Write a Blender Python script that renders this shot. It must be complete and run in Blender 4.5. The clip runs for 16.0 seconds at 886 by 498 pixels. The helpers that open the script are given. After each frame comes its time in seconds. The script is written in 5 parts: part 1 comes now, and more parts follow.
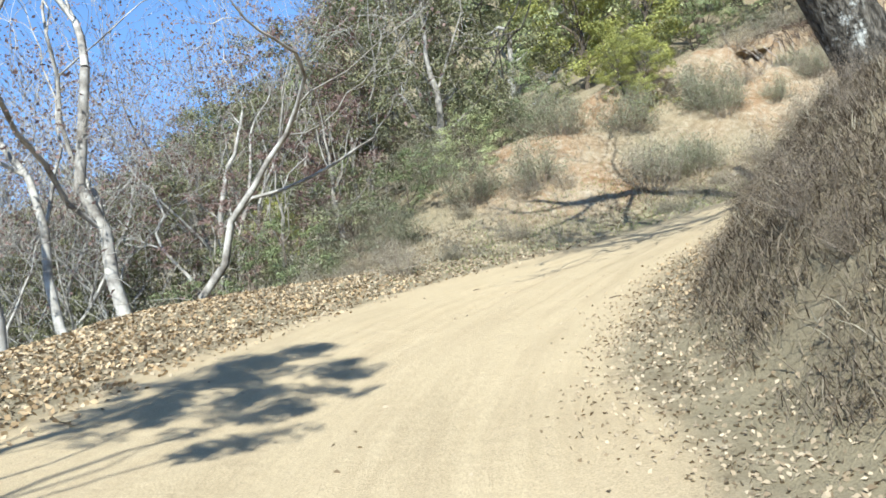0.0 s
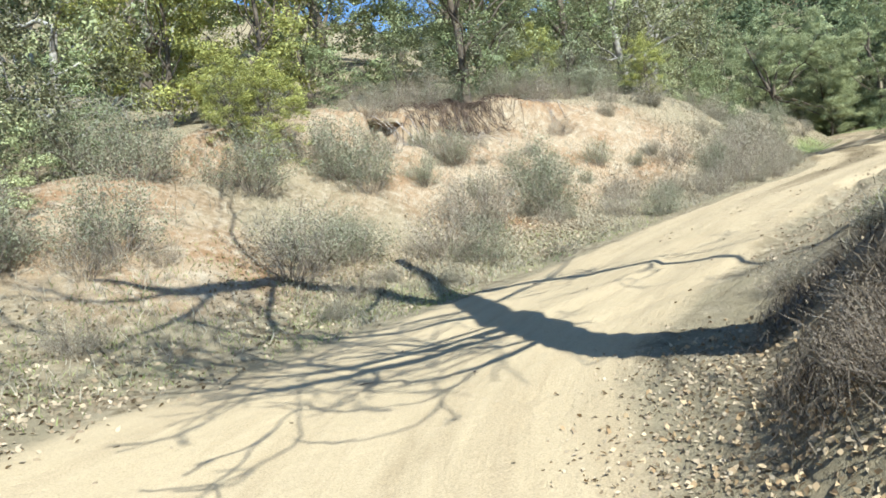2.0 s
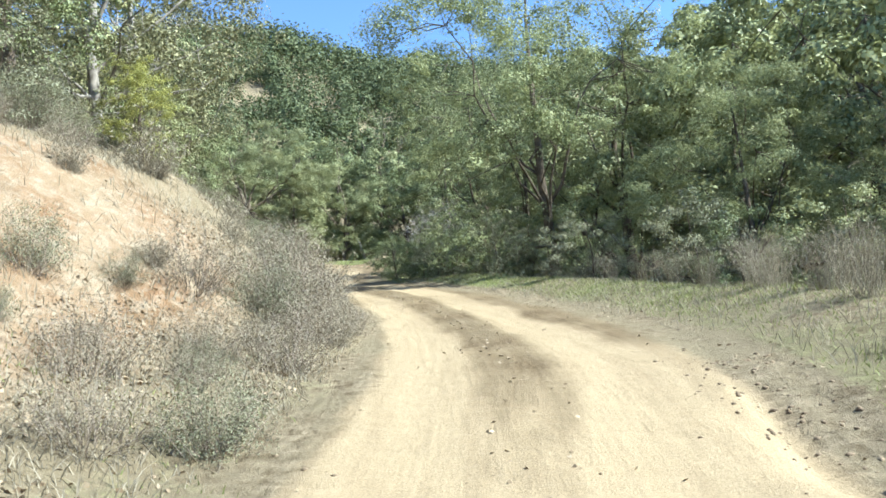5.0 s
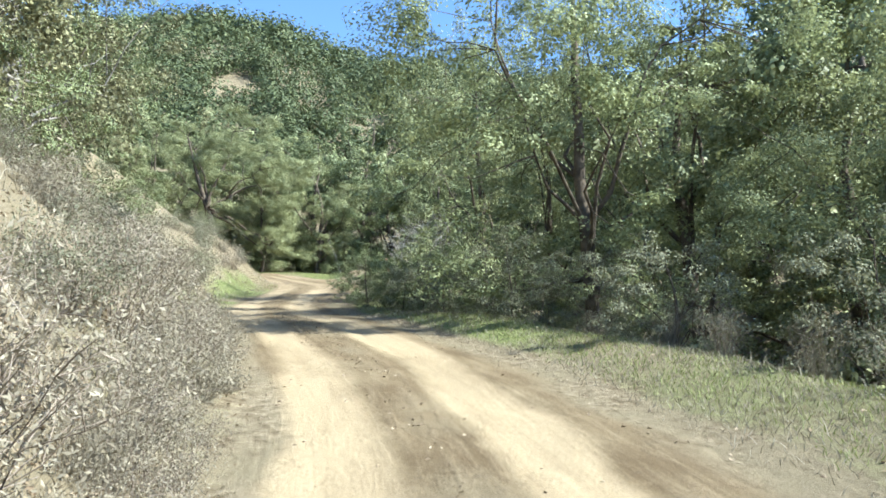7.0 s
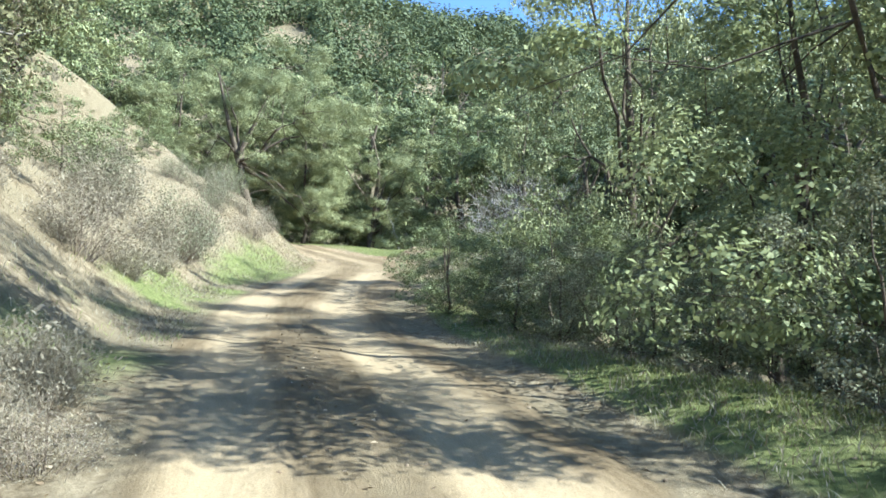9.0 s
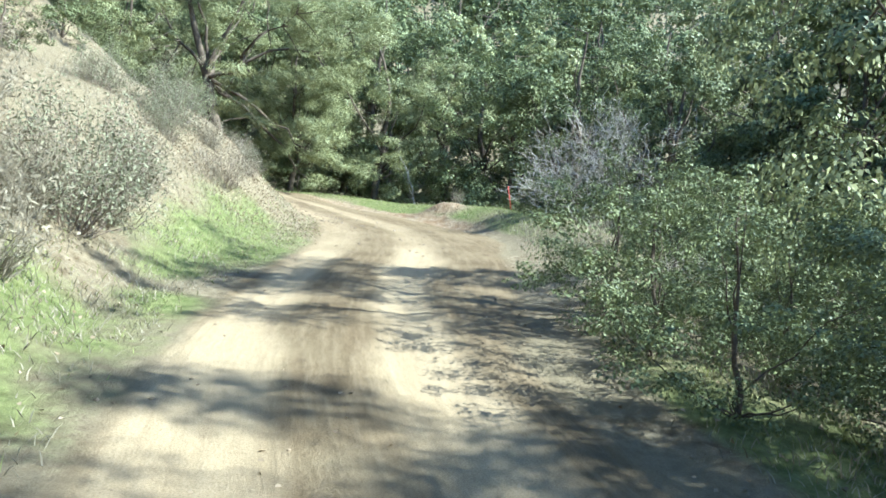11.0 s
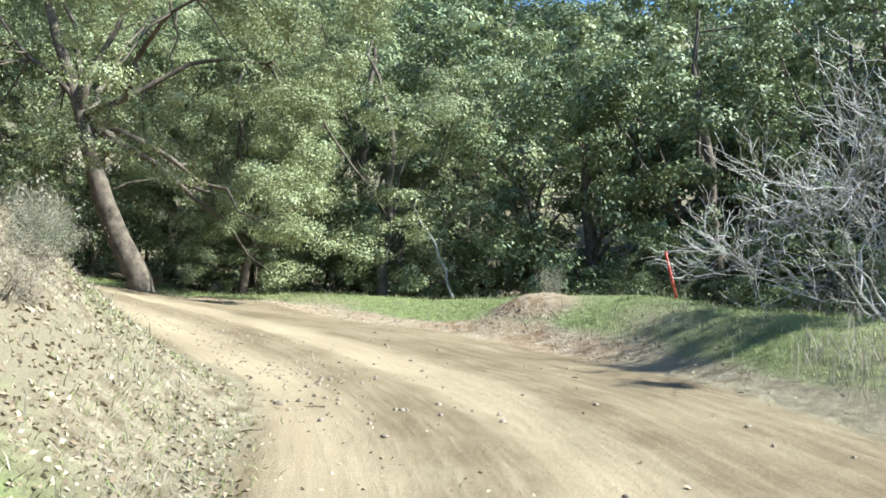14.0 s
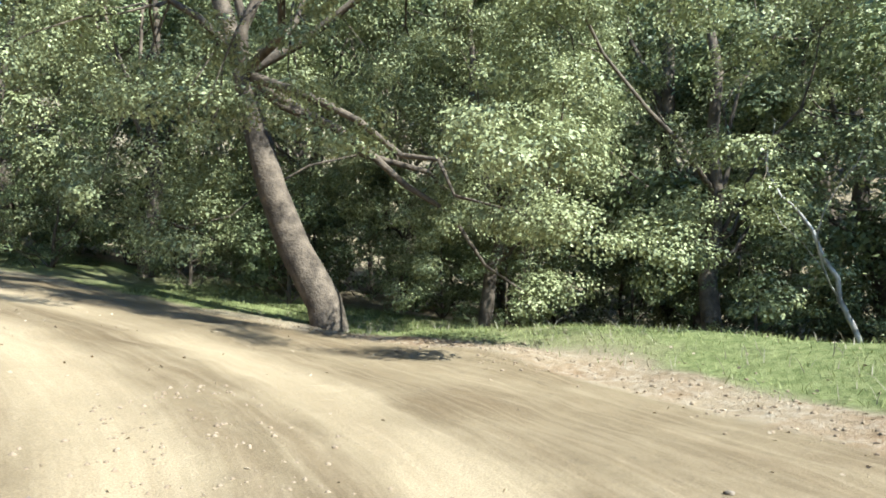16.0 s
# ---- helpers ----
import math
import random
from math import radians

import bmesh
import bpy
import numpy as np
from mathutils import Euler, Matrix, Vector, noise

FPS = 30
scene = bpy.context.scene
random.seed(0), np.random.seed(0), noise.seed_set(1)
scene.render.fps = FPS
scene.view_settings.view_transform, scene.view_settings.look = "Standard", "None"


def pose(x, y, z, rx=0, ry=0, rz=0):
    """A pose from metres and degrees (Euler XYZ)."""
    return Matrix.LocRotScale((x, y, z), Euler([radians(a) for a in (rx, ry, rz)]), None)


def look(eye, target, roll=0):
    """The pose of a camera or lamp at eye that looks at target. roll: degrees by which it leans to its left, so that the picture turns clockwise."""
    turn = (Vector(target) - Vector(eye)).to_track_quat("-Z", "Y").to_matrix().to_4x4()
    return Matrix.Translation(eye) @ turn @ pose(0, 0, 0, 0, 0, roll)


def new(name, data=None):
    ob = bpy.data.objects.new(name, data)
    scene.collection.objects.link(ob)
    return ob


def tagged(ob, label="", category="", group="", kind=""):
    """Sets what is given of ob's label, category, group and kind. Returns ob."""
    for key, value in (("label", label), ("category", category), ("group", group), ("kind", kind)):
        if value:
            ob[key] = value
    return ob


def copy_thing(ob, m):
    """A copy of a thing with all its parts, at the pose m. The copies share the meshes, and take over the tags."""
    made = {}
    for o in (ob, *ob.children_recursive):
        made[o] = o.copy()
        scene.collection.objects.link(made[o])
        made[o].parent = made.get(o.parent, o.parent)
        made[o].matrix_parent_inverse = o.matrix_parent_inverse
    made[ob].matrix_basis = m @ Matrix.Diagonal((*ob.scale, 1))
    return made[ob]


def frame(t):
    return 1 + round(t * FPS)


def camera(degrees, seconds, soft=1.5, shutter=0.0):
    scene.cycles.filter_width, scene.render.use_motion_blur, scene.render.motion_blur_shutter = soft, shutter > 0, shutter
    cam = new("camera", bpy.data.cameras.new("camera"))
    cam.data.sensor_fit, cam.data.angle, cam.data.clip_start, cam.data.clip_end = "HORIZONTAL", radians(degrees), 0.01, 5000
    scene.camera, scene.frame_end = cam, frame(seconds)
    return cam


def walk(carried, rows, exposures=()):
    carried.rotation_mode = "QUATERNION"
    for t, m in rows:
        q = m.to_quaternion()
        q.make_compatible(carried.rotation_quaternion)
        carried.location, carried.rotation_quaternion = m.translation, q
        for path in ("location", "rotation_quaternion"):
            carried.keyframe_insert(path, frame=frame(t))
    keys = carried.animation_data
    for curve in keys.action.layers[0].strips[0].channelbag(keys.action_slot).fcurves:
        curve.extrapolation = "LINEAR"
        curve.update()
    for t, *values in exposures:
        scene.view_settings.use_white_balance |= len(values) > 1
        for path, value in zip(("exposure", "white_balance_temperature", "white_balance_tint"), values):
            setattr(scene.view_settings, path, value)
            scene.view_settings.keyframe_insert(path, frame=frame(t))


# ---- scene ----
cam = camera(61.2, 16.0, soft=1.7)
METRES, EYE, TILT, LEAN, TURN = 60.0, 1.4, 6.0, 11.0, 0.0
ROWS = [
    (0.0, 0.0, 0.0, 0.0, 0.0, 0.0, 0.0),
    (0.5, -0.0069, 0.0211, 0.0012, -8.81, 1.83, -0.49),
    (1.0, -0.0094, 0.0434, 0.0031, -17.89, 3.8, -1.53),
    (1.5, -0.0079, 0.067, 0.0053, -27.1, 5.31, -2.51),
    (2.0, -0.0028, 0.0914, 0.0076, -36.59, 7.09, -3.21),
    (2.5, 0.0054, 0.1159, 0.0111, -46.24, 9.08, -3.39),
    (3.0, 0.0184, 0.1377, 0.016, -55.71, 11.17, -3.06),
    (3.5, 0.0363, 0.1569, 0.0225, -64.19, 13.33, -2.33),
    (4.0, 0.0578, 0.1723, 0.0303, -71.14, 15.06, -1.46),
    (4.5, 0.0817, 0.184, 0.039, -76.36, 16.6, -1.11),
    (7.0, 0.219, 0.2177, 0.0878, -80.96, 18.62, -6.29),
    (7.5, 0.2537, 0.2271, 0.098, -79.71, 17.52, -7.33),
    (8.0, 0.2888, 0.239, 0.109, -78.26, 16.54, -8.24),
    (10.5, 0.4533, 0.3239, 0.1619, -78.92, 14.86, -11.81),
    (11.0, 0.4815, 0.3407, 0.1692, -80.36, 12.73, -11.4),
    (11.5, 0.5112, 0.3567, 0.1766, -79.17, 12.46, -9.31),
    (12.0, 0.5395, 0.3703, 0.1849, -79.33, 12.7, -5.97),
    (12.5, 0.5708, 0.3848, 0.195, -81.3, 14.09, -4.36),
    (13.0, 0.6011, 0.3954, 0.2054, -82.53, 15.45, -4.22),
    (13.5, 0.6312, 0.4032, 0.215, -82.09, 16.84, -4.71),
    (14.0, 0.6602, 0.4102, 0.226, -79.84, 18.11, -5.93),
    (14.5, 0.6894, 0.4169, 0.2359, -75.79, 18.4, -7.51),
    (15.0, 0.7174, 0.4241, 0.2453, -70.41, 17.56, -8.72),
    (15.5, 0.7436, 0.4333, 0.2542, -64.18, 16.33, -9.36),
    (16.0, 0.7666, 0.4463, 0.2616, -56.65, 14.71, -9.73),
]
walk(cam, [(t, pose(0, 0, EYE, TILT, LEAN, TURN) @ pose(METRES * x, METRES * y, METRES * z, 90 + pitch, roll, yaw)) for t, x, y, z, yaw, pitch, roll in ROWS],
     exposures=[(0.0, 1.3, 5930, 2), (2.5, 1.46, 5880, 1), (4.5, 1.6, 5880, 1), (7.5, 1.72, 5800, 2), (11.0, 1.87, 5450, -2), (13.5, 1.82, 5600, 0), (16.0, 1.77, 5800, 2)])

# ---- daylight ----
SUN_HEIGHT, SUN_FROM = 42.0, 188.0      # degrees above the horizon; compass bearing of the sun, +y is north
world = bpy.data.worlds.new("world")
scene.world = world
world.use_nodes = True
wn = world.node_tree.nodes
sky = wn.new("ShaderNodeTexSky")
sky.sky_type, sky.sun_disc = "NISHITA", False
sky.sun_elevation, sky.sun_rotation = radians(SUN_HEIGHT), radians(SUN_FROM)
sky.altitude, sky.air_density, sky.dust_density, sky.ozone_density = 1500, 0.9, 0.0, 4.0
wn["Background"].inputs["Strength"].default_value = 0.13
world.node_tree.links.new(sky.outputs["Color"], wn["Background"].inputs["Color"])
sun_lamp = bpy.data.lights.new("sun", "SUN")
sun_lamp.energy, sun_lamp.angle, sun_lamp.color = 4.8, radians(0.6), (1.0, 0.97, 0.92)
sun = new("sun", sun_lamp)
bearing, height = radians(SUN_FROM), radians(SUN_HEIGHT)
sun.matrix_world = look((0, 0, 60), (-math.sin(bearing) * math.cos(height), -math.cos(bearing) * math.cos(height), 60 - math.sin(height)))

# ---- the lie of the land ----
# centre of the dirt road: x, y, height
PATH = [
    (6.5, -60, -10.5), (5.5, -36, -6.6), (4.2, -18, -3.6), (2.4, -8.5, -1.8), (1.1, -4, -0.85),
    (0, 0, 0), (-0.47, 2.57, 0.54), (0.03, 5.41, 1.04), (1.5, 8.0, 1.57), (4.05, 9.85, 2.17),
    (9.5, 11.2, 3.2), (14.3, 11.9, 3.98), (18.7, 13.0, 4.55), (23.9, 15.05, 5.4), (29.15, 17.8, 6.29),
    (32.8, 19.65, 6.69), (36.5, 21.25, 7.26), (40.2, 22.3, 7.85), (43.85, 23.0, 8.49), (47.3, 24.1, 9.1),
    (49.8, 25.8, 9.6), (51.8, 28.4, 10.3), (52.4, 32, 11.2), (51.4, 40, 12.9), (48, 60, 17)]
# by station on the path: half width, verge beside it, rise per metre of the slope beyond, height of that slope, rise per metre after it
LEFT = [(0, 2.6, 2.0, -0.7, -3.0, 0.08), (5, 2.6, 2.2, -0.7, -3.0, 0.08), (7, 2.7, 2.2, -0.7, -3.0, 0.12), (8, 2.5, 2.4, -0.5, -2.4, 0.07),
        (8.5, 2.4, 1.6, 0.2, 0.5, 0.02), (9, 2.1, 1.0, 0.65, 2.4, 0.08), (9.5, 1.8, 0.9, 0.72, 3.0, 0.25), (10, 1.6, 0.9, 0.78, 3.2, 0.30), (11, 1.5, 0.7, 0.80, 3.0, 0.38),
        (12, 1.3, 0.4, 0.95, 2.8, 0.42), (13, 1.3, 0.4, 0.85, 3.0, 0.42), (15, 1.3, 0.8, 0.75, 3.2, 0.40), (17, 1.3, 0.9, 0.72, 3.0, 0.35),
        (18.4, 1.3, 0.4, 0.72, 2.4, 0.3), (19.5, 1.2, 0.2, 0.9, 2.2, 0.3), (20.5, 1.4, 0.2, 0.8, 2.0, 0.3), (21.5, 1.8, 0.3, 0.8, 2.2, 0.35), (24, 2.4, 0.5, 0.8, 3.0, 0.35)]
RIGHT = [(0, 2.2, 0.3, 1.0, 2.8, 0.12), (5, 1.7, 0.4, 1.2, 2.3, 0.08), (6.5, 1.3, 0.4, 1.1, 1.45, 0.08), (7.2, 1.15, 0.35, 1.1, 1.1, 0.08), (8, 1.15, 0.45, 0.9, 0.8, 0.08), (8.8, 1.4, 0.5, 0.55, 0.42, 0.08), (9.3, 1.5, 0.5, 0.4, 0.34, 0.05),
         (9.7, 1.5, 0.5, 0.3, 0.3, 0.0), (10.1, 1.55, 0.5, 0.15, 0.25, 0.0), (11, 1.8, 0.4, 0.14, 0.25, -0.05), (12, 2.0, 0.2, 0.2, 0.38, -0.26), (13, 1.9, 0.2, 0.2, 0.35, -0.32), (14.5, 1.8, 0.2, 0.15, 0.2, -0.32),
         (16, 2.0, 0.3, 0.06, 0.06, -0.3), (17.8, 2.4, 0.2, 0.15, 0.2, -0.36), (19, 3.0, 0.1, 0.3, 0.55, -0.26), (20, 3.6, 0.0, 0.42, 0.85, -0.2), (21, 3.85, 0.1, 0.3, 0.6, -0.16), (22, 3.6, 0.2, 0.1, 0.3, 0.0), (24, 2.4, 0.0, 0.05, 0.1, 0.2)]
# the outer side of the hairpin is banked: rise at the verge, by station
BANKED = [(3, 0.2), (6, 0.8), (7.5, 0.85), (8, 0.8), (8.5, 0.62), (9, 0.35), (9.6, 0.08), (10, 0.0)]


def spline(points, steps):
    """A smooth line through the points, steps samples to a stretch, and its station."""
    p = np.array(points, float)
    q = np.vstack([2 * p[0] - p[1], p, 2 * p[-1] - p[-2]])
    out, at = [], []
    for i in range(len(p) - 1):
        a, b, c, d = q[i:i + 4]
        for k in range(steps):
            t = k / steps
            out.append(0.5 * (2 * b + (c - a) * t + (2 * a - 5 * b + 4 * c - d) * t * t + (3 * b - a - 3 * c + d) * t ** 3))
            at.append(i + t)
    return np.array(out), np.array(at)


WAY, STATION = spline(PATH, 24)
AHEAD = np.gradient(WAY[:, :2], axis=0)
AHEAD /= np.linalg.norm(AHEAD, axis=1)[:, None]


def hash_noise(x, y, seed):
    """Smooth value noise, 0 to 1, on a lattice of 1 m."""
    xi, yi = np.floor(x).astype(np.int64), np.floor(y).astype(np.int64)
    u, v = x - xi, y - yi
    u, v = u * u * (3 - 2 * u), v * v * (3 - 2 * v)

    def h(i, j):
        n = (i * 374761393 + j * 668265263 + seed * 974711) & 0xFFFFFFFF
        n = ((n ^ (n >> 13)) * 1274126177) & 0xFFFFFFFF
        return ((n ^ (n >> 16)) & 0xFFFF) / 65535.0
    return (h(xi, yi) * (1 - u) + h(xi + 1, yi) * u) * (1 - v) + (h(xi, yi + 1) * (1 - u) + h(xi + 1, yi + 1) * u) * v


def rough(x, y, size, seed, octaves=4):
    """Layered noise about 0, in -1 to 1, whose largest swells are size metres."""
    total, amp, norm = 0, 1.0, 0.0
    for k in range(octaves):
        total = total + amp * (2 * hash_noise(x / size * 2 ** k + 17.3 * k, y / size * 2 ** k - 9.1 * k, seed + k) - 1)
        norm += amp
        amp *= 0.5
    return total / norm


def beside(x, y):
    """For places: station, signed distance from the road's centre (left +) and the road's height there."""
    x, y = np.ravel(x), np.ravel(y)
    near = np.empty(len(x), int)
    for k in range(0, len(x), 20000):
        dx = x[k:k + 20000, None] - WAY[None, :, 0]
        dy = y[k:k + 20000, None] - WAY[None, :, 1]
        near[k:k + 20000] = np.argmin(dx * dx + dy * dy, axis=1)
    w, a = WAY[near], AHEAD[near]
    side = a[:, 0] * (y - w[:, 1]) - a[:, 1] * (x - w[:, 0])
    far = np.hypot(x - w[:, 0], y - w[:, 1])
    return STATION[near], np.where(side >= 0, far, -far), w[:, 2]


def keyed(rows, station):
    r = np.array(rows, float)
    return [np.interp(station, r[:, 0], r[:, k]) for k in range(1, r.shape[1])]


def soft_step(v, a, b):
    t = np.clip((v - a) / (b - a), 0, 1)
    return t * t * (3 - 2 * t)


def hump(x, y, cx, cy, rx, ry, turn=0.0):
    c, s = math.cos(radians(turn)), math.sin(radians(turn))
    u, v = ((x - cx) * c + (y - cy) * s) / rx, (-(x - cx) * s + (y - cy) * c) / ry
    return np.exp(-(u * u + v * v))


def land(x, y):
    """Height of the ground, station, distance from the road's centre and half width on that side."""
    shape = x.shape
    x, y = np.ravel(x), np.ravel(y)
    st, d, z = beside(x, y)
    wl, vl, sl, hl, tl = keyed(LEFT, st)
    wr, vr, sr, hr, tr = keyed(RIGHT, st)
    left = d >= 0
    half, lawn, slope, high, beyond = (np.where(left, a, b) for a, b in ((wl, wr), (vl, vr), (sl, sr), (hl, hr), (tl, tr)))
    e = np.abs(d) - half + 0.25 * rough(x, y, 2.3, 5, 2)
    slope = np.where(np.abs(slope) < 0.02, 0.02, slope)
    run = np.abs(high / slope)
    e2 = e - lawn
    t = np.clip(e2 / np.maximum(run, 0.3), 0, 1)
    step = t * t * (3 - 2 * t) * 0.5 + t * 0.5
    over = np.clip(e2 - run, 0, None)
    up = np.where(left, 46 * np.tanh(over * beyond / 46), 0)
    # to the right the ground falls to a creek and climbs again as a far wooded slope
    creek = np.where(left, 0, np.where(over < 10, over * beyond, 10 * beyond + 60 * np.tanh((over - 10) * 0.5 / 60)))
    h = z + high * step + up + creek + np.clip(e, 0, lawn) * 0.06
    h = h + np.where(left, keyed(BANKED, st)[0] * np.clip(d / 4.2, 0, 1) ** 1.35, 0)
    # wash and lumps off the road, shallow ruts on it
    off = soft_step(e, 0.0, 1.5)
    h = h + off * (0.16 * rough(x, y, 3.2, 11, 4) + np.clip(over, 0, 30) * 0.05 * rough(x, y, 14, 21, 3))
    on = 1 - soft_step(e, -0.5, 0.2)
    rut = np.exp(-((np.abs(d + 0.05 * rough(x, y, 3, 41, 2)) - 0.78) / 0.3) ** 2)
    h = h + on * (0.02 * rough(x, y, 0.8, 31, 3) - 0.035 * rut + 0.02)
    return [a.reshape(shape) for a in (h, st, d, half)]


def spread(lo, hi, fine, out_lo, out_hi, grow=1.16):
    """Grid lines: even between lo and hi, then ever wider to the far ends."""
    mid = list(np.arange(lo, hi + fine / 2, fine))
    a, g = mid[-1], fine
    while a < out_hi:
        g *= grow
        a += g
        mid.append(a)
    a, g, left = mid[0], fine, []
    while a > out_lo:
        g *= grow
        a -= g
        left.append(a)
    return np.array(left[::-1] + mid)


GX, GY = spread(-9, 60, 0.24, -900, 1100), spread(-5, 36, 0.24, -900, 1000)
# closer lines over the raw brow of the cut bank
GX = np.concatenate([GX[GX < 7.9], np.arange(7.95, 14.2, 0.09), GX[GX > 14.25]])
GY = np.concatenate([GY[GY < 8.3], np.arange(8.35, 10.3, 0.09), GY[(GY > 10.35) & (GY < 16.9)], np.arange(16.95, 18.7, 0.09), GY[GY > 18.75]])
LX, LY = np.meshgrid(GX, GY)
LZ, LS, LD, LH = land(LX, LY)


def blurred(a, times):
    for _ in range(times):
        p = np.pad(a, 1, mode="edge")
        a = (p[:-2, 1:-1] + p[2:, 1:-1] + p[1:-1, :-2] + p[1:-1, 2:] + 2 * a) / 6
    return a


# rounded where two slopes meet, the road itself left crisp
keep = soft_step(np.abs(LD) - LH, 0.2, 1.6)
LZ = LZ * (1 - keep) + blurred(LZ, 8) * keep
away = np.hypot(LX - 25, LY - 12)
# knoll inside the hairpin that carries the oak
LZ = LZ + 0.45 * hump(LX, LY, 4.6, 5.6, 1.3, 1.8, 0) * soft_step(np.abs(LD) - LH, 0.3, 1.5)
# washed-down earth and leaves heaped at the knoll's foot
LZ = LZ + (0.22 + 0.12 * rough(LX, LY, 0.5, 66, 3)) * hump(LX, LY, 2.95, 6.75, 0.55, 0.32, 48)
# the brow of the cut bank is a raw scarp, the face below it gullied
rise_ = np.interp(LS, [r[0] for r in LEFT], [r[1] + r[2] + abs(r[4] / r[3]) for r in LEFT])
on_cut = np.where(LD > 0, soft_step(LS, 9.15, 9.5) * (1 - soft_step(LS, 10.9, 11.5)), 0)
LZ = LZ + on_cut * soft_step(LD - LH, 1.2, 2.6) * (0.7 * soft_step(LD - rise_ + 0.4 * rough(LX, LY, 1.5, 15, 4), -0.12, 0.12) - 0.35)
face = np.where(LD > 0, soft_step(LS, 8.6, 9.2) * (1 - soft_step(LS, 18.5, 19.5)), 0) * soft_step(LD - LH, 1.0, 1.8) * (1 - soft_step(LD - rise_, 0.5, 2))
LZ = LZ + face * (0.13 * rough(LX * 1.6, LY * 0.7, 1.1, 61, 3) + 0.05 * rough(LX, LY, 0.5, 62, 2))
# a hollow washed out under the brow
ragged, ragged_ = 0.34 * rough(LX, LY, 0.5, 63, 3), 0.3 * rough(LX, LY, 0.4, 65, 3)
LZ = LZ - 0.95 * np.exp(-(np.abs((LX - 8.9 + ragged) / 0.42) ** 4 + np.abs((LY - 17.76 + ragged_) / 0.4) ** 4))
LZ = LZ + on_cut * 0.09 * rough(LX, LY, 0.3, 64, 3) * soft_step(LD - LH, 1.2, 2.6)
# spoil heaped at the outer edge of the upper bend
LZ = LZ + 0.22 * hump(LX, LY, 54.55, 23.75, 0.6, 0.42, 50) + 0.15 * hump(LX, LY, 55.9, 29.2, 1.0, 0.5, 70) + 0.16 * rough(LX, LY, 0.45, 77, 3) * hump(LX, LY, 54.55, 23.75, 0.9, 0.6, 50) + 0.14 * np.clip(rough(LX, LY, 0.9, 79, 3) + 0.25, 0, 1) * np.exp(-((LD + LH + 0.35) / 0.35) ** 2) * soft_step(LS, 19.6, 20.2) * (1 - soft_step(LS, 21.8, 22.4))
# scalloped ruts where the road's right edge is breaking away
LZ = LZ - 0.1 * np.clip(rough(LX, LY, 0.6, 78, 3) + 0.25, 0, 1) * np.exp(-((LD + 1.75) / 0.45) ** 2) * soft_step(LS, 9.1, 9.4) * (1 - soft_step(LS, 10.4, 10.9))
slit = rough(LX, LY, 1.4, 75, 3)
slit = np.exp(-((LD + 1.55 + 0.3 * slit) / 0.09) ** 2) + 0.7 * np.exp(-((LD + 1.95 + 0.3 * slit) / 0.08) ** 2)
LZ = LZ - 0.075 * slit * (0.4 + 0.9 * hash_noise(LX * 1.3, LY * 1.3, 76)) * soft_step(LS, 9.6, 9.9) * (1 - soft_step(LS, 10.5, 10.9))
# tussocks and washouts on the steep side of the knoll
LZ = LZ + 0.22 * rough(LX, LY, 0.7, 74, 3) * np.where(LD < 0, soft_step(-LD - LH, 0.4, 0.9) * (1 - soft_step(-LD - LH, 2.5, 3.5)), 0) * soft_step(LS, 4.5, 5.2) * (1 - soft_step(LS, 8.9, 9.4))
# the far hills
LZ = LZ + soft_step(away, 45, 140) * (9 * rough(LX, LY, 60, 51, 4) + 3) + 9 * soft_step(away, 60, 105) * hump(LX, LY, 135, 62, 60, 70, 0)
LZ = LZ - 8 * hump(LX, LY, -22, 78, 32, 36, 0) * soft_step(away, 48, 75)
LZ = LZ - 17 * hump(LX, LY, -60, 135, 50, 75, 0) * soft_step(away, 60, 90)
LZ = np.where(away > 260, LZ - (away - 260) * 0.02, LZ)


def ground_at(x, y):
    """Height of the finished ground at a place."""
    i = int(np.clip(np.searchsorted(GX, x) - 1, 0, len(GX) - 2))
    j = int(np.clip(np.searchsorted(GY, y) - 1, 0, len(GY) - 2))
    u, v = (x - GX[i]) / (GX[i + 1] - GX[i]), (y - GY[j]) / (GY[j + 1] - GY[j])
    return float((LZ[j, i] * (1 - u) + LZ[j, i + 1] * u) * (1 - v) + (LZ[j + 1, i] * (1 - u) + LZ[j + 1, i + 1] * u) * v)


def grounds(x, y):
    """The same for arrays."""
    i = np.clip(np.searchsorted(GX, x) - 1, 0, len(GX) - 2)
    j = np.clip(np.searchsorted(GY, y) - 1, 0, len(GY) - 2)
    u, v = (x - GX[i]) / (GX[i + 1] - GX[i]), (y - GY[j]) / (GY[j + 1] - GY[j])
    return (LZ[j, i] * (1 - u) + LZ[j, i + 1] * u) * (1 - v) + (LZ[j + 1, i] * (1 - u) + LZ[j + 1, i + 1] * u) * v


